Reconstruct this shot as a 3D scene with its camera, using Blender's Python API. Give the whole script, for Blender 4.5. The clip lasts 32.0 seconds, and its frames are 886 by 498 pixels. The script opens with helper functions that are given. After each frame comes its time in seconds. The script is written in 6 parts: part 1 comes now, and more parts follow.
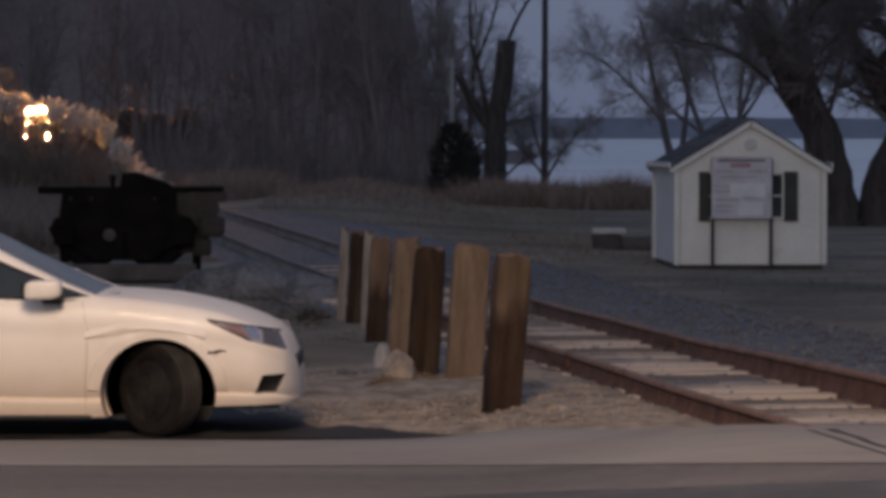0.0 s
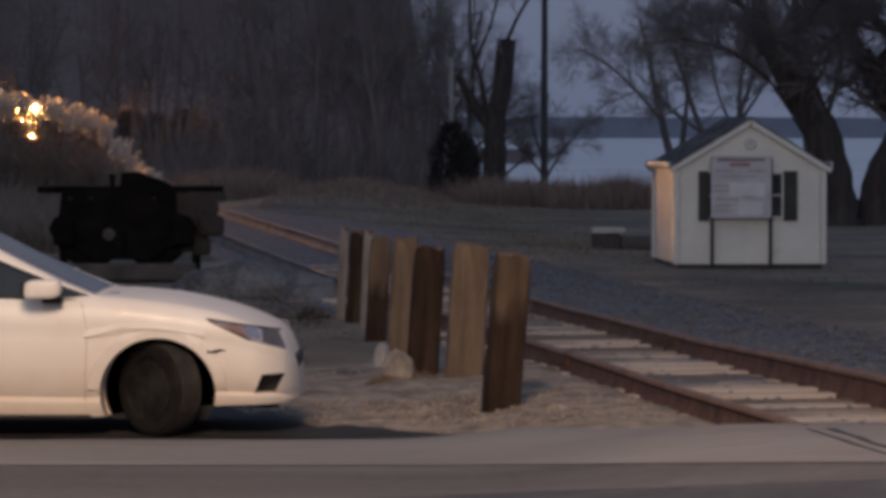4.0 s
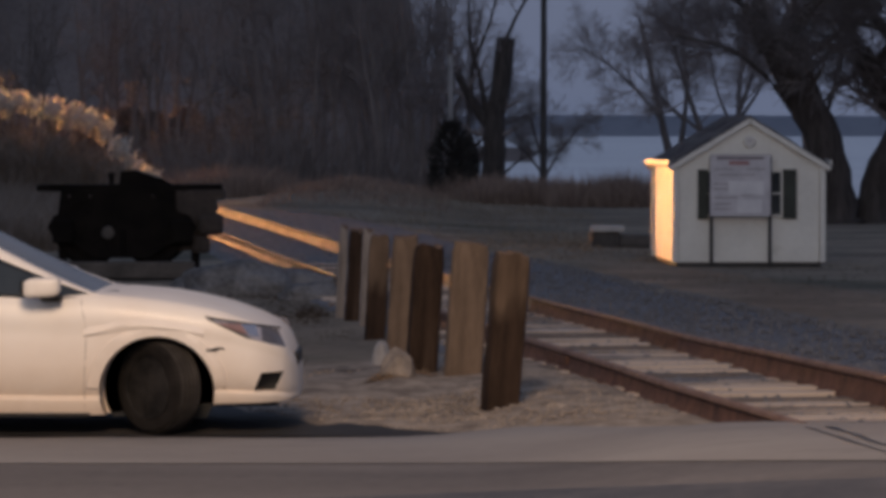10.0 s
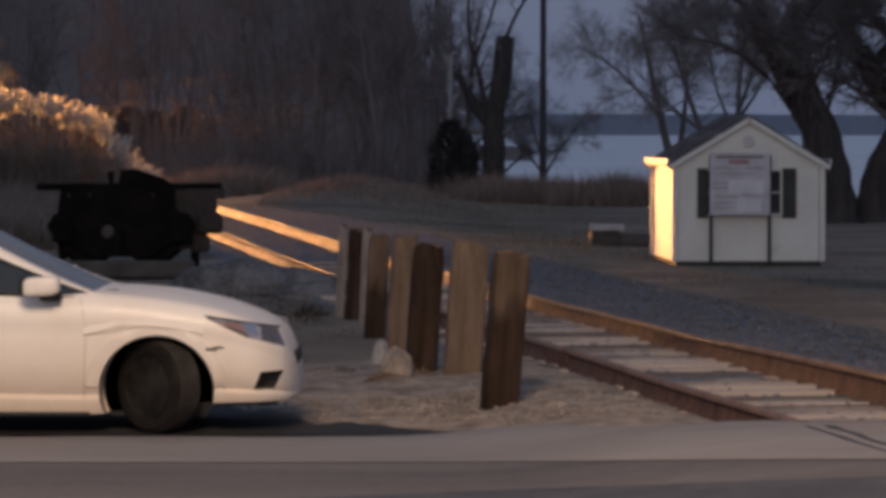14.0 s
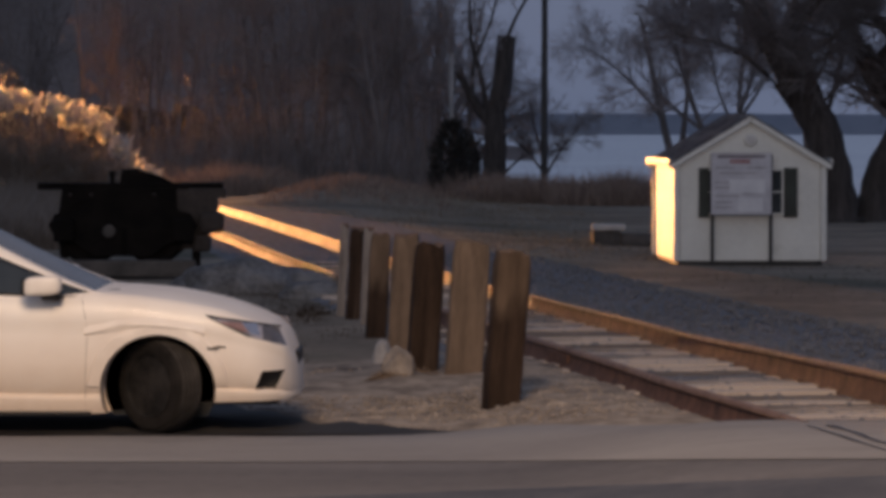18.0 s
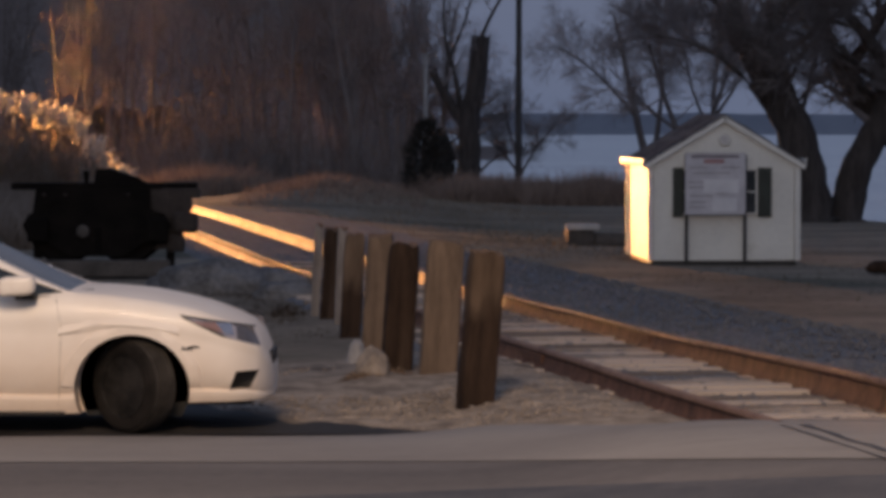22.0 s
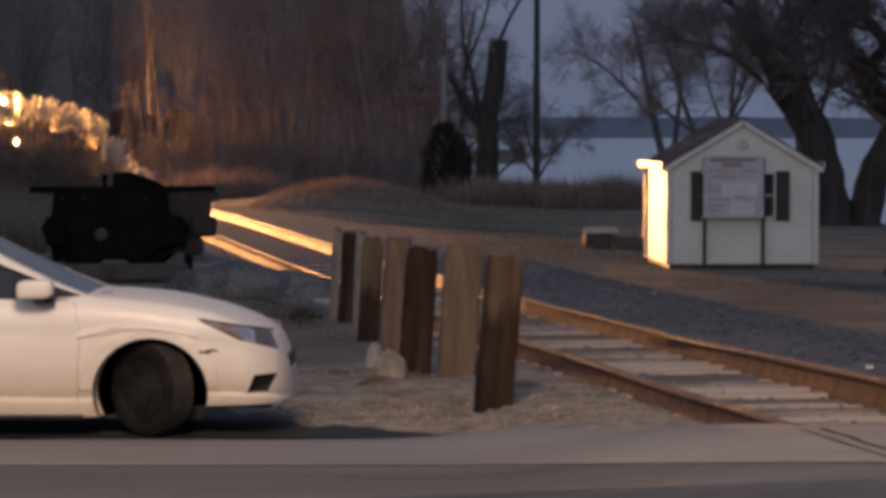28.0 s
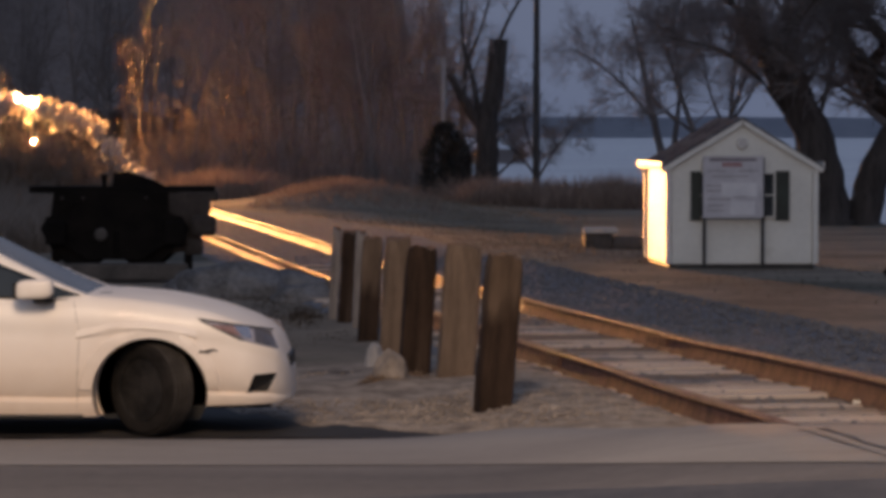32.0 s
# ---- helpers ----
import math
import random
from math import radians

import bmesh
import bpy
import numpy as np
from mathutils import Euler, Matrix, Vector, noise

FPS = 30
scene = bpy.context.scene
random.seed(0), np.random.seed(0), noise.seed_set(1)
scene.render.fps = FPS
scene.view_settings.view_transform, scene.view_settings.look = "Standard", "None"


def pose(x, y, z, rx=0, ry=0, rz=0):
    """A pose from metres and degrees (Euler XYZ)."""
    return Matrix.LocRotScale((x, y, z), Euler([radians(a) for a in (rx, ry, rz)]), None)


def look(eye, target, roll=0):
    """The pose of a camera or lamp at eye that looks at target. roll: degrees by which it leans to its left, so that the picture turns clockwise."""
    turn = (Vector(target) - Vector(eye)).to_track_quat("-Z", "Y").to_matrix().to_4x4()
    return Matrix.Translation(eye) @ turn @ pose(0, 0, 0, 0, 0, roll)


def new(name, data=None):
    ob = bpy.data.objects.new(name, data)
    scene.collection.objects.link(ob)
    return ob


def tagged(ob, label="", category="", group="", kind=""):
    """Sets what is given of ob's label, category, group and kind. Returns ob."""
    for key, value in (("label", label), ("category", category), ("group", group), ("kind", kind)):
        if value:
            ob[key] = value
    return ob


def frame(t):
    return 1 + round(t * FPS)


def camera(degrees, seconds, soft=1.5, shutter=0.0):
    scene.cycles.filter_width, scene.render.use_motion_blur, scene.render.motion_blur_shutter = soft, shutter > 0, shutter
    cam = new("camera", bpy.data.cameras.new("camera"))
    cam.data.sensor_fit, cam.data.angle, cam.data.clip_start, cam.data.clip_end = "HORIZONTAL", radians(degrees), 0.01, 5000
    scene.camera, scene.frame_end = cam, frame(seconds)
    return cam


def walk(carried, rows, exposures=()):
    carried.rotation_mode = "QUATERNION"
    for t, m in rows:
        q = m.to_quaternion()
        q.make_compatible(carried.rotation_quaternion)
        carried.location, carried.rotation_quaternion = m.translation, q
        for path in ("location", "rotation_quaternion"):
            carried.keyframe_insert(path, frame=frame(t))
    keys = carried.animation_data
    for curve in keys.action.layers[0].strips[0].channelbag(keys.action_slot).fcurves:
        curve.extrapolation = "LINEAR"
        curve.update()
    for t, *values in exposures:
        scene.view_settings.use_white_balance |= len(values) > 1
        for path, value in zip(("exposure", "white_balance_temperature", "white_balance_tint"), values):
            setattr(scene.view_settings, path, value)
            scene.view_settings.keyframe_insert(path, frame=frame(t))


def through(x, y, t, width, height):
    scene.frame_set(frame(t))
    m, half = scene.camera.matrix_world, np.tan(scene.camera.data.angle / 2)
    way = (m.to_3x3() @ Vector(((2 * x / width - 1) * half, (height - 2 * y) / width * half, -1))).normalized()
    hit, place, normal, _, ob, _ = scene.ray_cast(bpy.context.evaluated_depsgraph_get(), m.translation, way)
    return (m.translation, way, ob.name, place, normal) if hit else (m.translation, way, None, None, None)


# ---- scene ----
cam = camera(15.0, 32.0, soft=4.2)
EYE = 1.93
PATH = [
    (0, 88.0263, 0.0057),
    (1, 88.0197, 0.0005),
    (2, 88.0187, -0.0004),
    (3, 88.0188, -0.0000),
    (3.5, 88.0188, -0.0000),
    (5.5, 88.0035, -0.0126),
    (6.5, 88.0038, -0.0018),
    (8, 87.9918, -0.0111),
    (9.5, 87.9877, -0.0138),
    (11, 87.9806, -0.0203),
    (12.5, 87.9755, -0.0223),
    (14, 87.9681, -0.0224),
    (14.5, 87.9654, -0.0233),
    (16.5, 87.9684, -0.0276),
    (17, 87.9688, -0.0221),
    (17.5, 87.9658, -0.0018),
    (18, 87.9596, -0.0000),
    (18.5, 87.9464, -0.0656),
    (19, 87.9295, -0.3203),
    (19.5, 87.8871, -0.7395),
    (20, 87.8631, -1.0796),
    (20.5, 87.8564, -1.1648),
    (21, 87.8581, -1.0237),
    (21.5, 87.9081, -0.6842),
    (22, 87.9579, -0.4384),
    (22.5, 88.0032, -0.2321),
    (23, 88.0322, -0.1494),
    (23.5, 88.0326, -0.1346),
    (24.5, 88.0252, -0.1256),
    (25.5, 88.0231, -0.1303),
    (27.5, 88.0183, -0.1299),
    (28.5, 88.0176, -0.1344),
    (30, 88.0066, -0.1309),
    (31, 88.0136, -0.1325),
    (32, 88.0145, -0.1364),]
walk(cam, [(t, pose(0, 0, EYE, tilt, 0, turn)) for t, tilt, turn in PATH])

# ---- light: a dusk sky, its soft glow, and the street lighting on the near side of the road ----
world = bpy.data.worlds.new("dusk_sky")
scene.world = world
world.use_nodes = True
wn, wl = world.node_tree.nodes, world.node_tree.links
sky = wn.new("ShaderNodeTexSky")
sky.sky_type, sky.sun_disc = "NISHITA", False
sky.sun_elevation, sky.sun_rotation = radians(2.0), radians(215)
cloud_co = wn.new("ShaderNodeTexCoord")
cloud = wn.new("ShaderNodeTexNoise")
cloud.inputs["Scale"].default_value, cloud.inputs["Detail"].default_value = 3.0, 4.0
cloud_ramp = wn.new("ShaderNodeValToRGB")
cloud_ramp.color_ramp.elements[0].position, cloud_ramp.color_ramp.elements[0].color = 0.35, (0.104, 0.133, 0.216, 1)
cloud_ramp.color_ramp.elements[1].position, cloud_ramp.color_ramp.elements[1].color = 0.70, (0.146, 0.177, 0.272, 1)
sky_bg, cloud_bg = wn["Background"], wn.new("ShaderNodeBackground")
sky_mix = wn.new("ShaderNodeMixShader")
sky_mix.inputs[0].default_value = 0.90
sky_bg.inputs["Strength"].default_value = 0.06
cloud_bg.inputs["Strength"].default_value = 1.0
wl.new(cloud_co.outputs["Generated"], cloud.inputs["Vector"])
wl.new(cloud.outputs["Fac"], cloud_ramp.inputs["Fac"])
wl.new(cloud_ramp.outputs["Color"], cloud_bg.inputs["Color"])
wl.new(sky.outputs["Color"], sky_bg.inputs["Color"])
wl.new(sky_bg.outputs[0], sky_mix.inputs[1])
wl.new(cloud_bg.outputs[0], sky_mix.inputs[2])
wl.new(sky_mix.outputs[0], wn["World Output"].inputs["Surface"])

sun = new("sun", bpy.data.lights.new("sun", "SUN"))
sun.data.energy, sun.data.angle, sun.data.color = 0.26, radians(60), (0.86, 0.93, 1.0)
sun.matrix_world = look((-20, -60, 45), (0, 40, 0))

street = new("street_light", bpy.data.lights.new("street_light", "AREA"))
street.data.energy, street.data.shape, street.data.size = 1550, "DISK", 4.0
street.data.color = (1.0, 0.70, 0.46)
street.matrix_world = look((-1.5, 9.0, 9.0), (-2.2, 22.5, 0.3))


# ---- materials ----
def mat(name, dark, light, scale=6.0, rough=0.8, metal=0.0, bump=0.3, fine=8.0, spots=None, coat=0.0, depth=0.02, per_piece=0.0, stretch=(1, 1, 1), spec=0.5):
    """A surface of two colours mixed by a broad and a fine noise, with fine relief; spots: colour, scale, share of a stain."""
    m = bpy.data.materials.new(name)
    m.use_nodes = True
    n, l = m.node_tree.nodes, m.node_tree.links
    b = n["Principled BSDF"]
    co = n.new("ShaderNodeTexCoord")
    mp = n.new("ShaderNodeMapping")
    mp.inputs["Scale"].default_value = stretch
    l.new(co.outputs["Object"], mp.inputs["Vector"])
    a, f = n.new("ShaderNodeTexNoise"), n.new("ShaderNodeTexNoise")
    a.inputs["Scale"].default_value, a.inputs["Detail"].default_value = scale, 5.0
    f.inputs["Scale"].default_value, f.inputs["Detail"].default_value = scale * fine, 3.0
    l.new(mp.outputs[0], a.inputs["Vector"])
    l.new(mp.outputs[0], f.inputs["Vector"])
    add = n.new("ShaderNodeMath")
    add.operation = "MULTIPLY_ADD"
    add.inputs[1].default_value = 0.45
    l.new(f.outputs["Fac"], add.inputs[0])
    sub = n.new("ShaderNodeMath")
    sub.operation = "SUBTRACT"
    sub.inputs[1].default_value = 0.22
    l.new(a.outputs["Fac"], sub.inputs[0])
    l.new(sub.outputs[0], add.inputs[2])
    fac = add.outputs[0]
    if per_piece:
        info = n.new("ShaderNodeObjectInfo")
        sh = n.new("ShaderNodeMath")
        sh.operation = "MULTIPLY_ADD"
        sh.inputs[1].default_value, sh.inputs[2].default_value = per_piece, -per_piece / 2
        l.new(info.outputs["Random"], sh.inputs[0])
        s2 = n.new("ShaderNodeMath")
        s2.operation = "ADD"
        l.new(fac, s2.inputs[0])
        l.new(sh.outputs[0], s2.inputs[1])
        fac = s2.outputs[0]
    ramp = n.new("ShaderNodeValToRGB")
    ramp.color_ramp.elements[0].position, ramp.color_ramp.elements[0].color = 0.30, (*dark, 1)
    ramp.color_ramp.elements[1].position, ramp.color_ramp.elements[1].color = 0.70, (*light, 1)
    l.new(fac, ramp.inputs["Fac"])
    colour = ramp.outputs["Color"]
    if spots:
        sn, sr, mx = n.new("ShaderNodeTexNoise"), n.new("ShaderNodeValToRGB"), n.new("ShaderNodeMix")
        mx.data_type = "RGBA"
        sn.inputs["Scale"].default_value, sn.inputs["Detail"].default_value = spots[1], 6.0
        l.new(mp.outputs[0], sn.inputs["Vector"])
        sr.color_ramp.elements[0].position = 1 - spots[2]
        sr.color_ramp.elements[1].position = min(1.0, 1.12 - spots[2])
        l.new(sn.outputs["Fac"], sr.inputs["Fac"])
        l.new(sr.outputs["Color"], mx.inputs["Factor"])
        l.new(colour, mx.inputs["A"])
        mx.inputs["B"].default_value = (*spots[0], 1)
        colour = mx.outputs["Result"]
    l.new(colour, b.inputs["Base Color"])
    b.inputs["Roughness"].default_value, b.inputs["Metallic"].default_value = rough, metal
    b.inputs["Coat Weight"].default_value = coat
    b.inputs["Specular IOR Level"].default_value = spec
    if bump:
        bp = n.new("ShaderNodeBump")
        bp.inputs["Strength"].default_value, bp.inputs["Distance"].default_value = bump, depth
        l.new(fac, bp.inputs["Height"])
        l.new(bp.outputs[0], b.inputs["Normal"])
    return m


def glow(name, colour, strength):
    m = bpy.data.materials.new(name)
    m.use_nodes = True
    b = m.node_tree.nodes["Principled BSDF"]
    b.inputs["Base Color"].default_value = (*colour, 1)
    b.inputs["Emission Color"].default_value = (*colour, 1)
    b.inputs["Emission Strength"].default_value = strength
    return m


def leafy(name, dark, light, through=0.5, sheer=0.0):
    """Thin dry plant matter that lets light through; sheer: the share that passes almost straight on, as through fine hairs."""
    m = bpy.data.materials.new(name)
    m.use_nodes = True
    n, l = m.node_tree.nodes, m.node_tree.links
    geo, ramp = n.new("ShaderNodeNewGeometry"), n.new("ShaderNodeValToRGB")
    ramp.color_ramp.elements[0].color, ramp.color_ramp.elements[1].color = (*dark, 1), (*light, 1)
    l.new(geo.outputs["Random Per Island"], ramp.inputs["Fac"])
    d, t, mx = n.new("ShaderNodeBsdfDiffuse"), n.new("ShaderNodeBsdfTranslucent"), n.new("ShaderNodeMixShader")
    mx.inputs[0].default_value = through
    l.new(ramp.outputs["Color"], d.inputs["Color"])
    l.new(ramp.outputs["Color"], t.inputs["Color"])
    l.new(d.outputs[0], mx.inputs[1])
    l.new(t.outputs[0], mx.inputs[2])
    out = mx.outputs[0]
    if sheer:
        rf, m2 = n.new("ShaderNodeBsdfRefraction"), n.new("ShaderNodeMixShader")
        rf.inputs["IOR"].default_value, rf.inputs["Roughness"].default_value = 1.16, 0.62
        rf.inputs["Color"].default_value = (1.0, 0.93, 0.84, 1)
        m2.inputs[0].default_value = sheer
        l.new(out, m2.inputs[1])
        l.new(rf.outputs[0], m2.inputs[2])
        out = m2.outputs[0]
    l.new(out, n["Material Output"].inputs["Surface"])
    return m


M_GROUND = mat("winter_turf", (0.155, 0.134, 0.110), (0.325, 0.275, 0.220), 0.35, 0.95, bump=0.04, fine=14, spots=((0.118, 0.113, 0.093), 0.12, 0.44), depth=0.02, spec=0.03)
M_SHOULDER = mat("dirt_and_straw", (0.18, 0.147, 0.120), (0.43, 0.363, 0.300), 6.0, 0.95, bump=0.15, fine=9, spots=((0.12, 0.098, 0.083), 1.1, 0.45), depth=0.02, stretch=(1, 0.7, 1), spec=0.1)
# near-black soil colour that also holds the shade beneath the car
M_SOIL_SHADE = mat("damp_soil_with_car_shade", (0.013, 0.0115, 0.0115), (0.034, 0.030, 0.0295), 2.0, 0.8, bump=0.5, fine=10)
M_GRIT = mat("tan_gravel", (0.15, 0.125, 0.105), (0.40, 0.337, 0.282), 3.0, 0.9, bump=0.2, fine=6)
M_BALLAST = mat("ballast_gravel", (0.10, 0.099, 0.106), (0.25, 0.25, 0.264), 9.0, 0.9, bump=0.35, fine=4, depth=0.05, spec=0.1)
M_STONE = mat("ballast_stone", (0.115, 0.116, 0.126), (0.185, 0.186, 0.20), 5.0, 0.9, bump=0.3)
M_ROAD = mat("worn_asphalt", (0.075, 0.070, 0.072), (0.188, 0.176, 0.177), 0.6, 0.85, bump=0.5, fine=60, spots=((0.11, 0.105, 0.108), 0.35, 0.42), depth=0.006, stretch=(0.25, 1, 1))
M_APRON = mat("pale_gritty_asphalt", (0.212, 0.198, 0.194), (0.295, 0.278, 0.268), 0.8, 0.9, bump=0.5, fine=40, spots=((0.205, 0.19, 0.185), 1.6, 0.42), depth=0.006, stretch=(0.3, 1, 1))
M_TAR = mat("tar_seam", (0.055, 0.053, 0.056), (0.10, 0.096, 0.098), 2.0, 0.6, bump=0.3)
M_RAILWEB = mat("rubbed_rail_web", (0.16, 0.125, 0.105), (0.29, 0.236, 0.20), 4.0, 0.56, 0.9, 0.3, depth=0.004, stretch=(1, 0.2, 1))
M_RAIL = mat("rusty_rail_web", (0.072, 0.035, 0.024), (0.165, 0.083, 0.056), 7.0, 0.75, 0.2, 0.4, spots=((0.035, 0.02, 0.016), 3.0, 0.4), depth=0.004)
M_RAILTOP = mat("dull_rail_head", (0.155, 0.118, 0.098), (0.255, 0.20, 0.168), 5.0, 0.48, 0.9, 0.15, depth=0.002, stretch=(1, 0.1, 1))
M_RUSTTOP = mat("rusty_rail_head", (0.16, 0.092, 0.065), (0.29, 0.185, 0.138), 9.0, 0.62, 0.2, 0.3, spots=((0.13, 0.06, 0.04), 4.0, 0.4), depth=0.004)
M_TIE = mat("weathered_tie", (0.14, 0.112, 0.093), (0.56, 0.465, 0.388), 3.0, 0.9, bump=0.4, fine=10, stretch=(0.6, 4, 4), per_piece=0.6)
M_POST_PALE = mat("pale_tie_timber", (0.105, 0.073, 0.050), (0.195, 0.138, 0.098), 3.0, 0.9, bump=0.8, fine=7, stretch=(4, 4, 0.5), spots=((0.07, 0.05, 0.04), 2.0, 0.38))
M_POST_DARK = mat("creosoted_tie_timber", (0.018, 0.011, 0.0075), (0.055, 0.034, 0.023), 3.0, 0.85, bump=0.8, fine=7, stretch=(4, 4, 0.5), spots=((0.095, 0.067, 0.050), 0.9, 0.40), spec=0.2)


def toned_above(m, z0, soft, dark, light, grain=(9, 9, 2.0)):
    """A surface whose colours change from z0 up (bleached timber, unshaded paint), with a ragged edge."""
    n, l = m.node_tree.nodes, m.node_tree.links
    b = n["Principled BSDF"]
    old = b.inputs["Base Color"].links[0].from_socket
    co, sp, nz, ad, mr, ramp, mx = (n.new(k) for k in ("ShaderNodeTexCoord", "ShaderNodeSeparateXYZ", "ShaderNodeTexNoise", "ShaderNodeMath", "ShaderNodeMapRange", "ShaderNodeValToRGB", "ShaderNodeMix"))
    mp = n.new("ShaderNodeMapping")
    mp.inputs["Scale"].default_value = grain
    nz.inputs["Scale"].default_value, nz.inputs["Detail"].default_value = 1.0, 6.0
    l.new(co.outputs["Object"], sp.inputs[0])
    l.new(co.outputs["Object"], mp.inputs[0])
    l.new(mp.outputs[0], nz.inputs["Vector"])
    ad.operation = "MULTIPLY_ADD"
    ad.inputs[1].default_value = 0.5
    l.new(nz.outputs["Fac"], ad.inputs[0])
    l.new(sp.outputs["Z"], ad.inputs[2])
    mr.inputs["From Min"].default_value, mr.inputs["From Max"].default_value = z0 + 0.25 - soft, z0 + 0.25 + soft
    l.new(ad.outputs[0], mr.inputs["Value"])
    ramp.color_ramp.elements[0].position, ramp.color_ramp.elements[0].color = 0.3, (*dark, 1)
    ramp.color_ramp.elements[1].position, ramp.color_ramp.elements[1].color = 0.7, (*light, 1)
    l.new(nz.outputs["Fac"], ramp.inputs[0])
    mx.data_type = "RGBA"
    l.new(mr.outputs[0], mx.inputs["Factor"])
    l.new(old, mx.inputs["A"])
    l.new(ramp.outputs[0], mx.inputs["B"])
    l.new(mx.outputs["Result"], b.inputs["Base Color"])
    return m


# the lower body's warm shade is put into the paint colour
M_PAINT = toned_above(mat("white_car_paint_shaded_low", (0.70, 0.565, 0.445), (0.80, 0.67, 0.545), 1.5, 0.42, bump=0.0, coat=0.08), 0.46, 0.42, (0.83, 0.765, 0.70), (0.93, 0.885, 0.83), (1.6, 1.6, 1.0))
M_POST_TOPPED = toned_above(mat("creosoted_tie_timber_with_worn_top", (0.018, 0.011, 0.0075), (0.055, 0.034, 0.023), 3.0, 0.85, bump=0.8, fine=7, stretch=(4, 4, 0.5), spec=0.2), 0.86, 0.10, (0.055, 0.037, 0.025), (0.135, 0.094, 0.066))
M_POST_FOOT = toned_above(mat("brown_tie_timber_with_dark_foot", (0.018, 0.011, 0.0075), (0.055, 0.034, 0.023), 3.0, 0.85, bump=0.8, fine=7, stretch=(4, 4, 0.5), spec=0.2), 0.62, 0.10, (0.095, 0.066, 0.046), (0.185, 0.130, 0.092))
M_POST_GREY = mat("silvered_tie_timber", (0.17, 0.15, 0.14), (0.34, 0.30, 0.27), 3.0, 0.9, bump=0.7, fine=7, stretch=(4, 4, 0.5))
M_ENDGRAIN = mat("split_end_grain", (0.10, 0.065, 0.045), (0.20, 0.135, 0.095), 12.0, 0.95, bump=0.8)
M_VINYL = mat("white_vinyl_siding", (0.63, 0.63, 0.60), (0.75, 0.75, 0.71), 1.2, 0.5, bump=0.05, fine=10, spots=((0.55, 0.55, 0.50), 1.0, 0.30))
M_TRIM = mat("white_trim", (0.62, 0.62, 0.60), (0.72, 0.72, 0.69), 2.0, 0.45, bump=0.05)
M_SHINGLE = mat("dark_grey_shingle", (0.080, 0.081, 0.090), (0.16, 0.16, 0.168), 4.0, 0.92, bump=0.6, fine=30, per_piece=0.4, spec=0.0)
M_SHUTTER = mat("dark_green_shutter", (0.008, 0.014, 0.013), (0.02, 0.032, 0.028), 3.0, 0.5, bump=0.1)
M_BLACK = mat("black_painted_post", (0.012, 0.012, 0.013), (0.03, 0.03, 0.032), 4.0, 0.6, bump=0.1)
M_PANE = mat("dark_window_glass", (0.03, 0.035, 0.04), (0.06, 0.066, 0.075), 1.0, 0.06, bump=0.0)
M_SIGN = mat("faded_notice_board", (0.42, 0.42, 0.47), (0.56, 0.56, 0.61), 2.0, 0.55, bump=0.05)
M_SIGN_RED = mat("dull_red_print", (0.29, 0.16, 0.18), (0.37, 0.22, 0.23), 4.0, 0.6, bump=0.0)
M_SIGN_DARK = mat("dark_print", (0.14, 0.12, 0.15), (0.21, 0.19, 0.22), 4.0, 0.6, bump=0.0)
M_SIGN_GREY = mat("grey_print", (0.30, 0.29, 0.33), (0.40, 0.39, 0.43), 4.0, 0.6, bump=0.0)
M_SIGN_PALE = mat("pale_panel_print", (0.54, 0.55, 0.60), (0.66, 0.67, 0.71), 4.0, 0.55, bump=0.0)
M_PAINT_PLAIN = mat("white_car_paint", (0.80, 0.735, 0.67), (0.91, 0.86, 0.80), 1.5, 0.40, bump=0.0, coat=0.08)
M_TYRE = mat("dusty_tyre", (0.011, 0.010, 0.0093), (0.026, 0.023, 0.0215), 6.0, 0.85, bump=0.3, spec=0.1)
M_TREAD = mat("worn_tread", (0.030, 0.027, 0.0245), (0.062, 0.056, 0.051), 8.0, 0.9, bump=0.4, spec=0.15)
M_WHEEL = mat("black_steel_wheel", (0.007, 0.0066, 0.0062), (0.034, 0.031, 0.029), 6.0, 0.55, 0.0, bump=0.1, spec=0.25)
M_CARDARK = mat("black_car_plastic", (0.003, 0.003, 0.0032), (0.008, 0.008, 0.008), 6.0, 0.55, bump=0.1)
M_CARGLASS = mat("tinted_car_glass", (0.018, 0.022, 0.028), (0.03, 0.036, 0.044), 1.0, 0.05, bump=0.0)
M_WINDSHIELD = mat("windshield_glass", (0.12, 0.125, 0.13), (0.17, 0.175, 0.18), 1.0, 0.22, bump=0.0)
M_LAMPGLASS = mat("clear_headlamp_glass", (0.26, 0.26, 0.30), (0.60, 0.57, 0.62), 5.0, 0.10, 0.4, bump=0.0, coat=0.8)
M_LAMPRED = mat("amber_red_reflector", (0.22, 0.135, 0.128), (0.34, 0.22, 0.21), 5.0, 0.2, bump=0.0, coat=0.8)
M_BEZEL = mat("smoked_lamp_bezel", (0.10, 0.10, 0.12), (0.20, 0.20, 0.23), 8.0, 0.25, 0.3, bump=0.0)
M_CHROME = mat("bright_reflector", (0.6, 0.58, 0.6), (0.8, 0.78, 0.8), 5.0, 0.15, 0.9, bump=0.0)
M_IRON = mat("old_black_iron", (0.0035, 0.003, 0.003), (0.011, 0.009, 0.008), 3.0, 0.8, 0.2, bump=0.4, spots=((0.022, 0.011, 0.009), 1.5, 0.33), spec=0.12)
M_IRON_DULL = mat("dull_dark_iron", (0.024, 0.019, 0.017), (0.058, 0.046, 0.041), 3.0, 0.8, 0.2, bump=0.4)
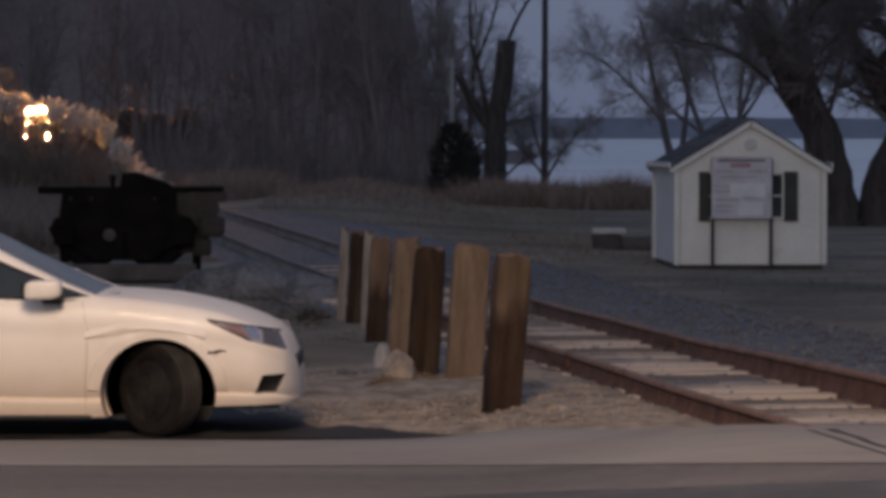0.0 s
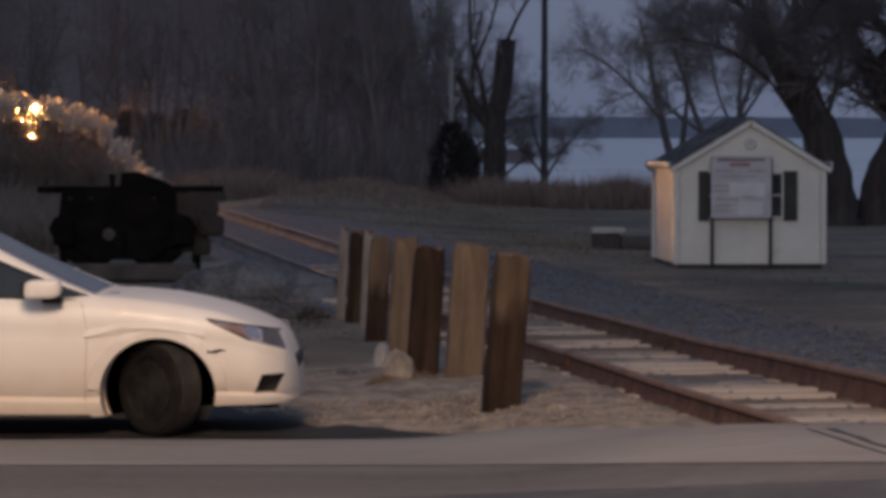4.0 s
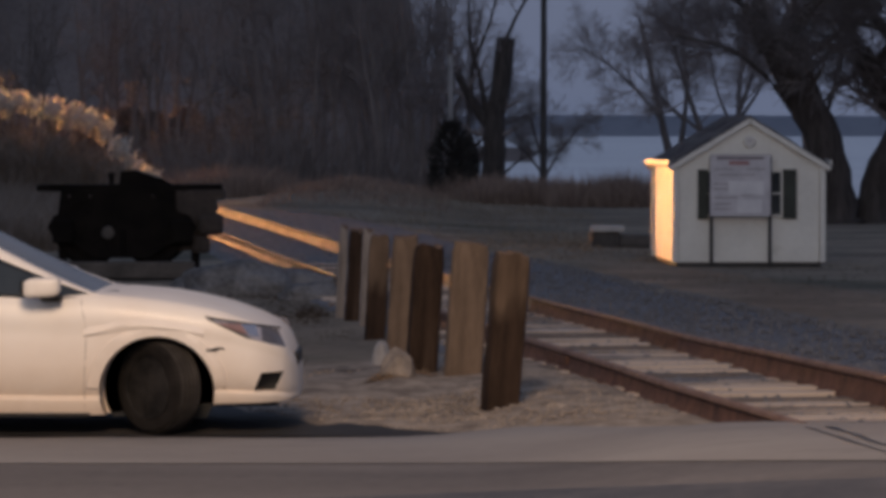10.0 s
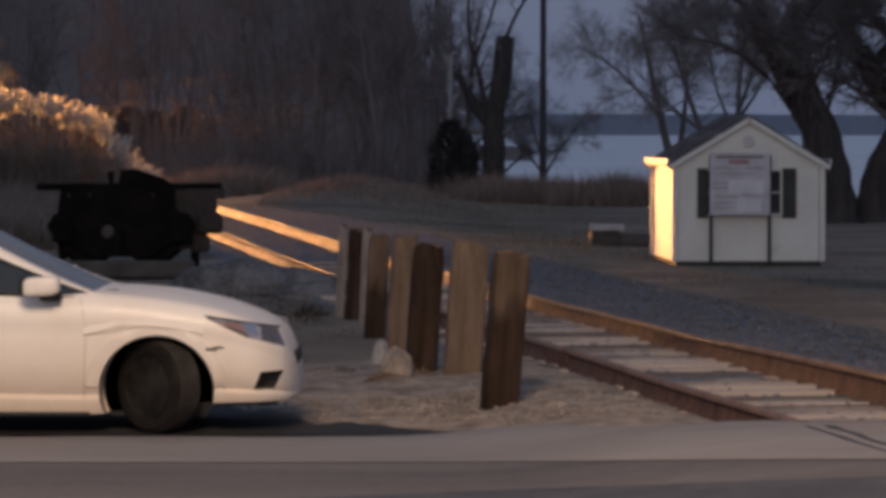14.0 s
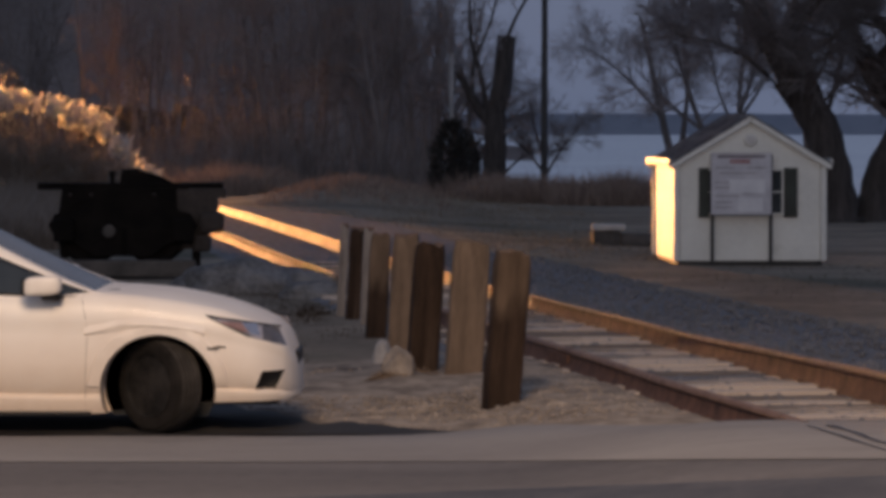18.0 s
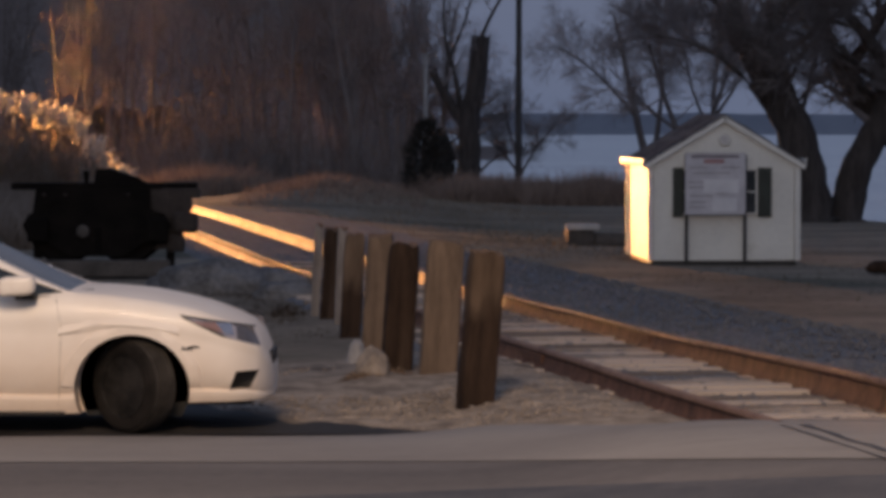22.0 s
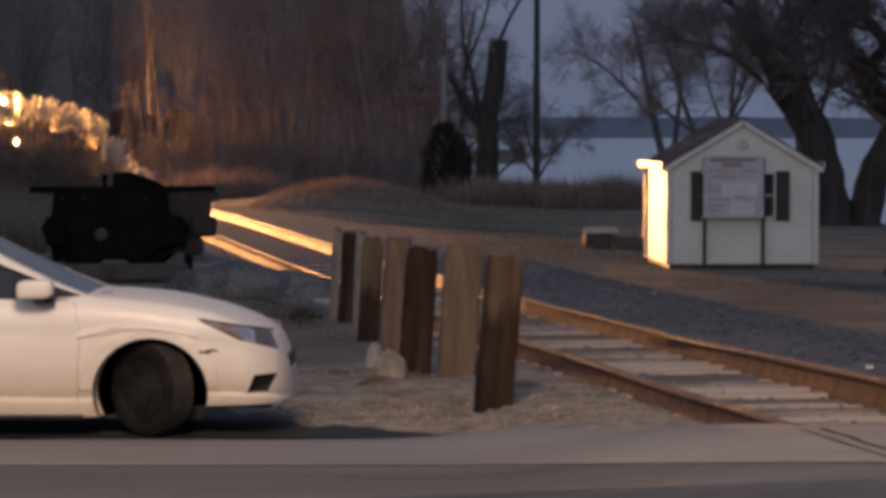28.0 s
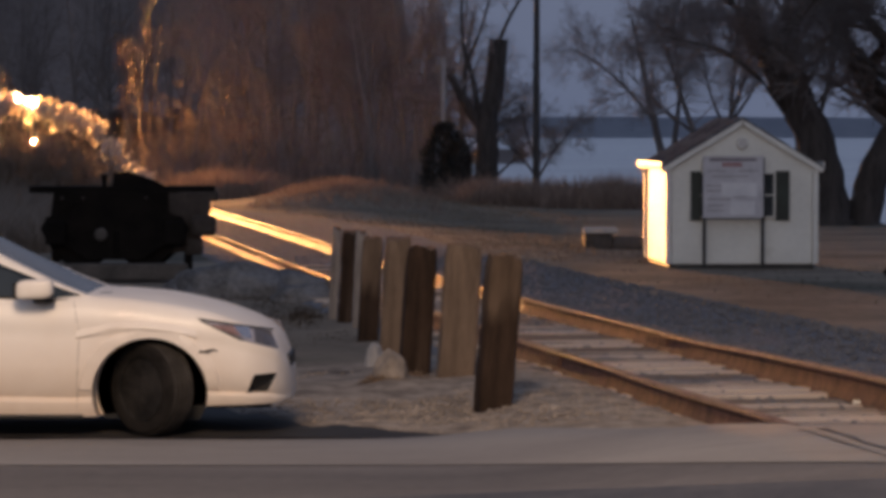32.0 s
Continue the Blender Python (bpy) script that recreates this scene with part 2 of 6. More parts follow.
M_IRON_GREY = mat("grey_worn_iron", (0.05, 0.047, 0.045), (0.11, 0.10, 0.095), 3.0, 0.75, 0.3, bump=0.4)
M_ROCK = mat("grey_boulder", (0.060, 0.060, 0.064), (0.205, 0.203, 0.208), 1.9, 0.9, bump=1.0, fine=8, depth=0.05)
M_SLAB = mat("pale_stone_slab", (0.40, 0.385, 0.37), (0.60, 0.58, 0.55), 3.0, 0.85, bump=0.3)
M_BARK = mat("furrowed_grey_brown_bark", (0.036, 0.029, 0.027), (0.088, 0.072, 0.066), 2.2, 0.95, bump=1.0, fine=8, stretch=(3, 3, 0.6), depth=0.06)
M_SHOREBARK = mat("grey_shore_tree_bark", (0.085, 0.074, 0.073), (0.165, 0.145, 0.143), 2.2, 0.95, bump=0.6, fine=8, stretch=(3, 3, 0.6), depth=0.03)
M_WILLOWTWIG = mat("dark_willow_twig_bark", (0.115, 0.100, 0.100), (0.195, 0.170, 0.170), 2.0, 0.95, bump=0.0)
M_TWIG = mat("bare_twig_bark", (0.185, 0.163, 0.163), (0.295, 0.258, 0.258), 2.0, 0.95, bump=0.0)
M_WOODS = mat("far_winter_woods", (0.122, 0.100, 0.092), (0.230, 0.190, 0.175), 0.15, 0.95, bump=0.0)
M_CEDAR = leafy("dark_cedar_foliage", (0.045, 0.043, 0.041), (0.100, 0.094, 0.088), 0.15)
M_SCREEN_LEAF = leafy("screen_tree_leaf", (0.22, 0.182, 0.166), (0.36, 0.298, 0.272), 0.25)
M_BRUSH = leafy("russet_dry_brush", (0.225, 0.163, 0.136), (0.42, 0.316, 0.252), 0.3)
M_STRAW = leafy("dry_straw_grass", (0.13, 0.10, 0.07), (0.30, 0.24, 0.17), 0.3)
M_PLUME = leafy("pale_reed_plume", (0.72, 0.63, 0.53), (0.93, 0.85, 0.75), 0.92, 0.042)
M_REED = leafy("dry_reed_stem", (0.25, 0.205, 0.17), (0.44, 0.365, 0.30), 0.7, 0.004)
M_POLE = mat("dark_utility_pole", (0.035, 0.032, 0.032), (0.075, 0.068, 0.066), 2.0, 0.9, bump=0.3, stretch=(4, 4, 0.3))
M_PALEPOLE = mat("bleached_pale_trunk", (0.26, 0.25, 0.25), (0.40, 0.385, 0.38), 2.0, 0.8, bump=0.2)
M_WATER = mat("grey_lake_ice", (0.72, 0.75, 0.785), (0.86, 0.875, 0.89), 0.02, 0.20, bump=0.35, fine=30, depth=0.3, stretch=(0.3, 1.4, 1))
# distance haze is mixed into the far shore's colour
M_HILL = mat("haze_tinted_shore", (0.195, 0.213, 0.258), (0.25, 0.268, 0.312), 0.012, 0.95, bump=0.0)
M_BANK = mat("wooded_bank", (0.115, 0.094, 0.088), (0.20, 0.165, 0.155), 0.06, 0.95, bump=0.8, fine=20, depth=1.0)
M_WOODTABLE = mat("weathered_table_wood", (0.07, 0.065, 0.06), (0.15, 0.135, 0.125), 3.0, 0.9, bump=0.4, stretch=(1, 4, 4))
M_LOCO = mat("dark_locomotive_paint", (0.02, 0.022, 0.028), (0.045, 0.046, 0.055), 1.0, 0.5, bump=0.1, spots=((0.06, 0.045, 0.035), 0.8, 0.3))
M_BEAM = glow("warm_headlight_lens", (1.0, 0.425, 0.135), 2.2e5)
M_NARROW = glow("warm_narrow_beam_lens", (1.0, 0.425, 0.135), 1.5e5)
# added wide glow that brightens the woods and reeds round the train
M_SPILL = glow("added_warm_spill", (1.0, 0.43, 0.13), 3.0e4)
M_DITCH = glow("warm_ditch_light_lens", (1.0, 0.43, 0.14), 0.9e5)


# ---- shape helpers ----
def part(name, bm, material, parent=None, label="", smooth=0.0):
    me = bpy.data.meshes.new(name)
    bm.to_mesh(me)
    bm.free()
    return part_mesh(name, me, material, parent, label, smooth)


def part_mesh(name, me, material, parent=None, label="", smooth=0.0):
    for m in (material if isinstance(material, (list, tuple)) else [material]):
        if not me.materials or m.name not in [x.name for x in me.materials]:
            me.materials.append(m)
    if smooth:
        me.shade_smooth()
        if smooth < 180:
            me.set_sharp_from_angle(angle=radians(smooth))
    ob = new(name, me)
    if parent:
        ob.parent = parent
    if label:
        tagged(ob, label)
    return ob


def thing(name, m, label, category, group="", kind=""):
    ob = new(name)
    ob.empty_display_size = 0.2
    ob.matrix_world = m
    return tagged(ob, label, category, group, kind)


def box(bm, cx, cy, cz, sx, sy, sz, m=None, bevel=0.0):
    r = bmesh.ops.create_cube(bm, size=1.0)
    v = r["verts"]
    bmesh.ops.scale(bm, vec=(sx, sy, sz), verts=v)
    if bevel:
        es = list({e for q in v for e in q.link_edges})
        o = bmesh.ops.bevel(bm, geom=es, offset=bevel, segments=2, affect="EDGES", profile=0.6)
        v = list({q for f in o["faces"] for q in f.verts} | {q for q in v if q.is_valid})
        v = [q for q in v if q.is_valid]
    bmesh.ops.translate(bm, vec=(cx, cy, cz), verts=v)
    if m is not None:
        bmesh.ops.transform(bm, matrix=m, verts=v)
    return v


def boxed(cx, cy, cz, sx, sy, sz, bevel=0.0, m=None):
    bm = bmesh.new()
    box(bm, cx, cy, cz, sx, sy, sz, m, bevel)
    return bm


def cyl(bm, a, b, r0, r1, seg=16, caps=True):
    a, b = Vector(a), Vector(b)
    d = b - a
    m = Matrix.Translation((a + b) / 2) @ d.to_track_quat("Z", "Y").to_matrix().to_4x4()
    return bmesh.ops.create_cone(bm, cap_ends=caps, segments=seg, radius1=r0, radius2=r1, depth=d.length, matrix=m)["verts"]


def lathe(profile, seg=28):
    """A solid of revolution about y, from (radius, y) pairs."""
    bm = bmesh.new()
    rings = []
    for r, y in profile:
        rings.append([bm.verts.new((r * math.cos(2 * math.pi * i / seg), y, r * math.sin(2 * math.pi * i / seg))) for i in range(seg)])
    for a, b in zip(rings, rings[1:]):
        for i in range(seg):
            j = (i + 1) % seg
            bm.faces.new((a[i], a[j], b[j], b[i]))
    bm.faces.new(rings[0])
    bm.faces.new(list(reversed(rings[-1])))
    bmesh.ops.recalc_face_normals(bm, faces=bm.faces)
    return bm


class Soup:
    """Vertices and faces gathered for one large mesh."""

    def __init__(self):
        self.v, self.f = [], []

    def tube(self, pts, radii, sides=3):
        base = len(self.v)
        n = len(pts)
        for i, (p, r) in enumerate(zip(pts, radii)):
            d = (pts[min(i + 1, n - 1)] - pts[max(i - 1, 0)]).normalized()
            u = d.orthogonal().normalized()
            w = d.cross(u)
            for k in range(sides):
                a = 2 * math.pi * k / sides
                self.v.append(p + (u * math.cos(a) + w * math.sin(a)) * r)
        for i in range(n - 1):
            for k in range(sides):
                q = (k + 1) % sides
                self.f.append((base + i * sides + k, base + i * sides + q, base + (i + 1) * sides + q, base + (i + 1) * sides + k))

    def blade(self, p, d, w, bend):
        """One bent leaf: two quads from root p along d."""
        base = len(self.v)
        s = Vector((d.y, -d.x, 0.0))
        s = (s.normalized() if s.length > 1e-5 else Vector((1, 0, 0))) * w
        s.rotate(Euler((0, 0, random.uniform(-1.5, 1.5))))
        m, e = p + d * 0.55 + bend * 0.25, p + d + bend
        self.v += [p - s, p + s, m - s * 0.7, m + s * 0.7, e]
        self.f += [(base, base + 1, base + 3, base + 2), (base + 2, base + 3, base + 4)]

    def mesh(self, name):
        me = bpy.data.meshes.new(name)
        me.from_pydata([tuple(v) for v in self.v], [], self.f)
        me.update()
        return me


def lay(x, y):
    """Height of the ground's plane: it falls gently towards the lake."""
    return -0.00537 * y


def ease(a, b, x):
    """Smooth 0 to 1 from a to b, either way round."""
    t = min(1.0, max(0.0, (x - a) / (b - a)))
    return t * t * (3 - 2 * t)


# the track: straight past the road, then a slow bend; offsets from the straight line
BEND = [(0, 0), (45, 0), (85, 0), (100, -0.05), (120, -0.2), (145, -0.7), (169, -1.36), (182, -1.88), (191, -2.42), (201, -2.93), (213, -3.27), (226, -3.28), (235, -2.92), (244, -1.9), (251, -0.45), (257, 0.7), (263, 1.65), (270, 2.5), (284, 4.6), (300, 8), (330, 16)]


def track_x(y):
    for i in range(len(BEND) - 1):
        (a, p), (b, q) = BEND[i], BEND[i + 1]
        if y <= b or i == len(BEND) - 2:
            p0 = BEND[i - 1] if i else (a - (b - a), p)
            q1 = BEND[i + 2] if i + 2 < len(BEND) else (b + (b - a), 2 * q - p)
            m0, m1 = (q - p0[1]) / (b - p0[0]) * (b - a), (q1[1] - p) / (q1[0] - a) * (b - a)
            t = (y - a) / (b - a)
            o = (2 * t**3 - 3 * t**2 + 1) * p + (t**3 - 2 * t**2 + t) * m0 + (-2 * t**3 + 3 * t**2) * q + (t**3 - t**2) * m1
            return 6.12 - 0.1526 * y + o
    return 0.0


def swell(y):
    """A slight rise of the track and its bank."""
    return 0.33 * ease(36, 86, y) * (1 - ease(120, 180, y))


def track_z(y):
    """Top of the rails."""
    return lay(0, y) + 0.25 + swell(y) + 0.8 * ease(175, 262, y)


def shore(x):
    return 168 - 72 * ease(6.5, 12.5, x) + 2.0 * math.sin(x * 0.9)


def land(x, y):
    z = lay(x, y)
    z += 0.05 * noise.noise((x * 0.25, y * 0.12, 0.3)) * ease(24, 40, y)
    left = 1 - ease(-14, -6, x + 0.02 * (y - 150))
    z -= 2.5 * ease(shore(x) - 8, shore(x) + 14, y) * (1 - left) * (1 if y < 1900 else 0)
    if left > 0:
        z += left * 0.8 * ease(175, 262, y)
    if 36 < y < 180:
        z += swell(y) * math.exp(-(((x - track_x(y)) / 7.0) ** 2))
    # a low hump beyond the timber posts and beside the track
    z += 0.75 * math.exp(-(((x + 2.4) / 3.0) ** 2 + ((y - 100) / 12.0) ** 2))
    if y > 1900:
        z += 3
    d = abs(x - track_x(y)) if y < 300 else 99
    if d < 5 and 20 < y:
        z = max(z, track_z(y) - 0.22 - 0.10 * max(0.0, d - 1.7) ** 1.2) if d < 2.6 else z
    return z


# ---- ground, lake, road ----
def sheet(name, xs, ys, height, material, label, kind="structure", smooth=180):
    me = bpy.data.meshes.new(name)
    vs = [(x, y, height(x, y)) for y in ys for x in xs]
    w = len(xs)
    fs = [(j * w + i, j * w + i + 1, (j + 1) * w + i + 1, (j + 1) * w + i) for j in range(len(ys) - 1) for i in range(w - 1)]
    me.from_pydata(vs, [], fs)
    me.update()
    return tagged(part_mesh(name, me, material, smooth=smooth), label, name, kind=kind)


def steps(*runs):
    out = []
    for a, b, s in runs:
        out += list(np.arange(a, b, s))
    return [float(v) for v in out]


gx = steps((-3000, -400, 260), (-400, -60, 20), (-60, -24, 3), (-24, 26, 0.6), (26, 60, 3), (60, 400, 20), (400, 3001, 260))
gy = steps((-300, -20, 28), (-20, 18, 2), (18, 60, 0.6), (60, 200, 1.5), (200, 330, 5), (330, 900, 60), (900, 4500, 300))
sheet("ground", gx, gy, lambda x, y: land(x, y) - (0.10 if y < 22.2 else 0.0) * ease(2.0, 7.0, y), M_GROUND, "dark winter grass ground falling gently to a lake")
sheet("water", steps((-3000, 3001, 500)), steps((105, 4000, 400)), lambda x, y: -1.45, M_WATER, "frozen pale grey lake under the dusk sky")


def road_z(x, y):
    c = 6.12 - 0.1526 * y
    return lay(x, y) + 0.02 + 0.222 * (1 - ease(1.0, 3.1, abs(x - c)))


rx = steps((-400, -40, 40), (-40, -12, 4), (-12, 16, 0.25), (16, 40, 4), (40, 401, 40))
sheet("road", rx, steps((8.0, 16.0, 1.0), (16.0, 20.81, 0.2)), road_z, M_ROAD, "worn grey asphalt road crossing the railway")


def band(x, y0):
    """The worn strips draw in where the road climbs to the crossing."""
    y = y0
    for _ in range(8):
        y = y0 * (2.02 - (road_z(x, y) - lay(x, y) - 0.02)) / 2.02
    return y


def apron_edge(x):
    return 22.35 - 1.4 * ease(0.3, 1.6, x) + 0.10 * noise.noise((x * 0.9, 1.7, 0)) + 0.04 * noise.noise((x * 4.1, 3.3, 0))


ap = bpy.data.meshes.new("apron")
av, af = [], []
for i, x in enumerate(steps((-60, -12, 3), (-12, 16, 0.25), (16, 61, 3))):
    for j, f in enumerate((0.0, 0.3, 0.6, 0.9, 1.0)):
        y = band(x, 20.35) + 0.05 * noise.noise((x * 0.3, 0, 0))
        y += f * (apron_edge(x) - y)
        av.append((x, y, road_z(x, y) + (0.006 if f < 0.95 else -0.05)))
    if i:
        k = i * 5
        af += [(k - 5 + j, k + j, k + j + 1, k - 4 + j) for j in range(4)]
ap.from_pydata(av, [], af)
tagged(part_mesh("road_edge", ap, M_APRON, smooth=180), "pale gritty asphalt strip along the road's edge", "road edge", kind="structure")

# the darker patched band and tar line on the near lane
bm = bmesh.new()
xs = steps((-14.0, 12.01, 0.3))
a = [bm.verts.new((x, band(x, 18.5 + 0.34 * min(x, 4.0)) + 0.04 * noise.noise((x, 5, 0)), 0)) for x in xs]
b = [bm.verts.new((x, 14.0, 0)) for x in xs]
for v in a + b:
    v.co.z = road_z(v.co.x, v.co.y) + 0.011
for i in range(len(xs) - 1):
    bm.faces.new((b[i], b[i + 1], a[i + 1], a[i]))
tagged(part("road_patch", bm, M_TAR), "darker resurfaced patch of asphalt on the road", "road patch", kind="structure")

# dirt and straw verge behind the road
bm = bmesh.new()
vx, vy = steps((-12, -4, 0.3), (-4, 4.21, 0.13)), steps((20.9, 33.0, 0.16))
grid = [[bm.verts.new((x, y, 0)) for x in vx] for y in vy]
for row in grid:
    for v in row:
        x, y = v.co.x, v.co.y
        g = track_x(y) - 0.86 - x + 0.15 * noise.noise((x * 2, y * 2, 6))
        e = min(ease(apron_edge(x) - 0.02, apron_edge(x) + 0.2, y - 1.25 * ease(0.2, -1.3, x)), 1 - ease(29, 32.7, y), ease(-12, -11, x), ease(-0.15, 0.1, g))
        z = land(x, y) + 0.012 + 0.022 * noise.noise((x * 0.8, y * 0.5, 2)) + 0.012 * noise.noise((x * 3.1, y * 1.4, 2))
        z = max(z, z + (track_z(y) - 0.128 - z) * (1 - ease(0.35, 1.6, g)) if g < 1.6 else z)
        z += 0.04 * math.exp(-(((x + 0.4) / 0.8) ** 2 + ((y - 27.2) / 1.4) ** 2)) + 0.08 * math.exp(-(((x + 0.35) / 0.2) ** 2 + ((y - 27.0) / 0.5) ** 2))
        v.co.z = z * e + (land(x, y) - 0.06) * (1 - e)
for j in range(len(vy) - 1):
    for i in range(len(vx) - 1):
        bm.faces.new((grid[j][i], grid[j][i + 1], grid[j + 1][i + 1], grid[j + 1][i]))
tagged(part("verge", bm, M_SHOULDER, smooth=180), "trampled dirt and straw verge beside the road", "verge", kind="structure")

# damp dark soil along the road's edge; under the car its colour adds shade
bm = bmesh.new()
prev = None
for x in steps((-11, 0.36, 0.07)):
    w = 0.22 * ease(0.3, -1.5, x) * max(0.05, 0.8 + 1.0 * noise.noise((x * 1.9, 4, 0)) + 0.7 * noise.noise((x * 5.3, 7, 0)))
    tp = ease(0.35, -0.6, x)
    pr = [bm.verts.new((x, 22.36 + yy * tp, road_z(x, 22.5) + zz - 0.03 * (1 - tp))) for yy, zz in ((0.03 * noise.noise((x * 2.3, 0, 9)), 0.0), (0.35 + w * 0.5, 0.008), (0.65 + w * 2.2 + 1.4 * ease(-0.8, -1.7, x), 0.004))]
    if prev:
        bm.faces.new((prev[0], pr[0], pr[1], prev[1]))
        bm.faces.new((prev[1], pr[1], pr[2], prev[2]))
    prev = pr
tagged(part("soil_and_car_shade", bm, M_SOIL_SHADE, smooth=180), "strip of damp dark soil along the road's edge, with the car's shade coloured in", "soil strip", kind="structure")

# ---- the railway track ----
TRACK_Y = steps((20.7, 60, 0.5), (60, 330, 1.5))


def rail_frame(y):
    d = Vector((track_x(y + 0.1) - track_x(y - 0.1), 0.2, 0)).normalized()
    return Vector((track_x(y), y, track_z(y))), Vector((d.y, -d.x, 0))


RAIL = [(-0.07, -0.18), (-0.07, -0.168), (-0.038, -0.14), (-0.024, -0.10), (-0.014, -0.055), (-0.037, -0.036), (-0.036, -0.018), (-0.029, -0.006), (-0.014, -0.0005), (0.014, -0.0005), (0.029, -0.006), (0.036, -0.018), (0.037, -0.036), (0.014, -0.055), (0.024, -0.10), (0.038, -0.14), (0.07, -0.168), (0.07, -0.18)]


def rail(side, ys, name, label, sunk=0.0):
    bm = bmesh.new()
    prev = None
    for y in ys:
        o, n = rail_frame(y)
        wob = Vector((0, 0, -sunk + 0.012 * noise.noise((y * 0.35, side * 7, 1)))) + n * 0.02 * noise.noise((y * 0.22, side * 5, 8))
        tall = 1 + 0.28 * ease(31, 24, y) * (side > 0)
        ring = [bm.verts.new(o + n * (side * 0.755 + u) + Vector((0, 0, (w + 0.18) * tall - 0.18)) + wob) for u, w in RAIL]
        if prev:
            for k in range(len(ring) - 1):
                f = bm.faces.new((prev[k], prev[k + 1], ring[k + 1], ring[k]))
                f.material_index = (1 if y > 38.5 else 2) if 5 <= k <= 11 else (3 if y > 38.5 else 0)
        else:
            bm.faces.new(ring)
        prev = ring
    bmesh.ops.recalc_face_normals(bm, faces=bm.faces)
    return part(name, bm, [M_RAIL, M_RAILTOP, M_RUSTTOP, M_RAILWEB], track, label, smooth=50)


track = tagged(new("railway_track"), "rusty railway track on weathered wooden ties", "railway track", kind="structure")
rail(-1, TRACK_Y, "rail", "rusty brown steel rail")
rail(1, TRACK_Y, "rail", "rusty brown steel rail")
# rails and flange grooves within the road
rail(-1, steps((8.2, 20.9, 0.5)), "crossing_rail", "rail set flush in the road", 0.016)
rail(1, steps((8.2, 20.9, 0.5)), "crossing_rail", "rail set flush in the road", 0.016)
for side, gap, wide in ((-1, 0.075, 0.024), (-1, -0.06, 0.012), (1, 0.075, 0.024), (1, -0.06, 0.012)):
    bm = bmesh.new()
    prev = None
    for y in steps((8.2, 20.5, 0.1)):
        o, n = rail_frame(y)
        c = o + n * (side * 0.755 - side * gap)
        pr = [bm.verts.new(c + n * u + Vector((0, 0, road_z(c.x, y) - o.z + 0.012))) for u in (-wide * max(0.1, 1 + 1.3 * noise.noise((y * 2.3, side, gap * 9))), wide * max(0.1, 1 + 1.5 * noise.noise((y * 3.1, side, 5 + gap * 9))))]
        if prev:
            bm.faces.new((prev[0], prev[1], pr[1], pr[0]))
        prev = pr
    part("flangeway", bm, M_TAR, track, "dark flange groove beside the rail")

# fishplates that join the rails
for side, y in ((-1, 28.6), (1, 31.2), (-1, 40.0), (1, 42.6)):
    o, n = rail_frame(y)
    p = part("joint_bar", boxed(0, 0, 0, 0.03, 0.9, 0.08, 0.008), M_RAIL, track, "bolted steel joint bar")
    p.matrix_world = Matrix.Translation(o + n * (side * 0.755 - 0.03) + Vector((0, 0, -0.09))) @ Matrix.Rotation(math.atan2(n.y, n.x), 4, "Z")

# ballast bed
bm = bmesh.new()
prev = None
for y in steps((20.9, 60, 0.4), (60, 320, 2)):
    o, n = rail_frame(y)
    ring = []
    for u, w in ((-1.75, -0.40), (-1.5, -0.25), (-1.25, -0.19), (-0.6, -0.185), (0, -0.18), (0.6, -0.185), (1.3, -0.19), (2.1, -0.20), (3.3, -0.22), (4.3, -0.36)):
        h = 0.03 * noise.noise((u * 2.1, y * 1.9, 4)) + 0.015 * noise.noise((u * 6, y * 6, 4))
        ring.append(bm.verts.new(o + n * u + Vector((0, 0, w + h))))
    if prev:
        for k in range(len(ring) - 1):
            bm.faces.new((prev[k], prev[k + 1], ring[k + 1], ring[k]))
    prev = ring
tagged(part("ballast", bm, M_BALLAST, smooth=180), "blue-grey crushed stone ballast bed", "ballast", kind="structure")


# ---- the little shed ----
def siding(x0, x1, z0, z1, top=None, pitch=0.115):
    """Lapped boards in the plane y=0 facing -y, each with its own butt edge; top(z): x-range limits for a gable."""
    out = []
    z = z0
    while z < z1 - 0.01:
        h = min(pitch, z1 - z)
        a0, a1 = (x0, x1) if top is None else top(z)
        b0, b1 = (x0, x1) if top is None else top(z + h)
        if a1 - a0 > 0.06:
            me = bpy.data.meshes.new("siding_board")
            me.from_pydata([(a0, -0.014, z), (a1, -0.014, z), (b1, -0.004, z + h), (b0, -0.004, z + h), (a0, 0.0, z), (a1, 0.0, z), (b1, 0.0, z + h), (b0, 0.0, z + h)], [], [(0, 1, 2, 3), (0, 4, 5, 1), (1, 5, 6, 2), (3, 2, 6, 7), (4, 0, 3, 7)])
            me.update()
            out.append(me)
        z += h
    return out


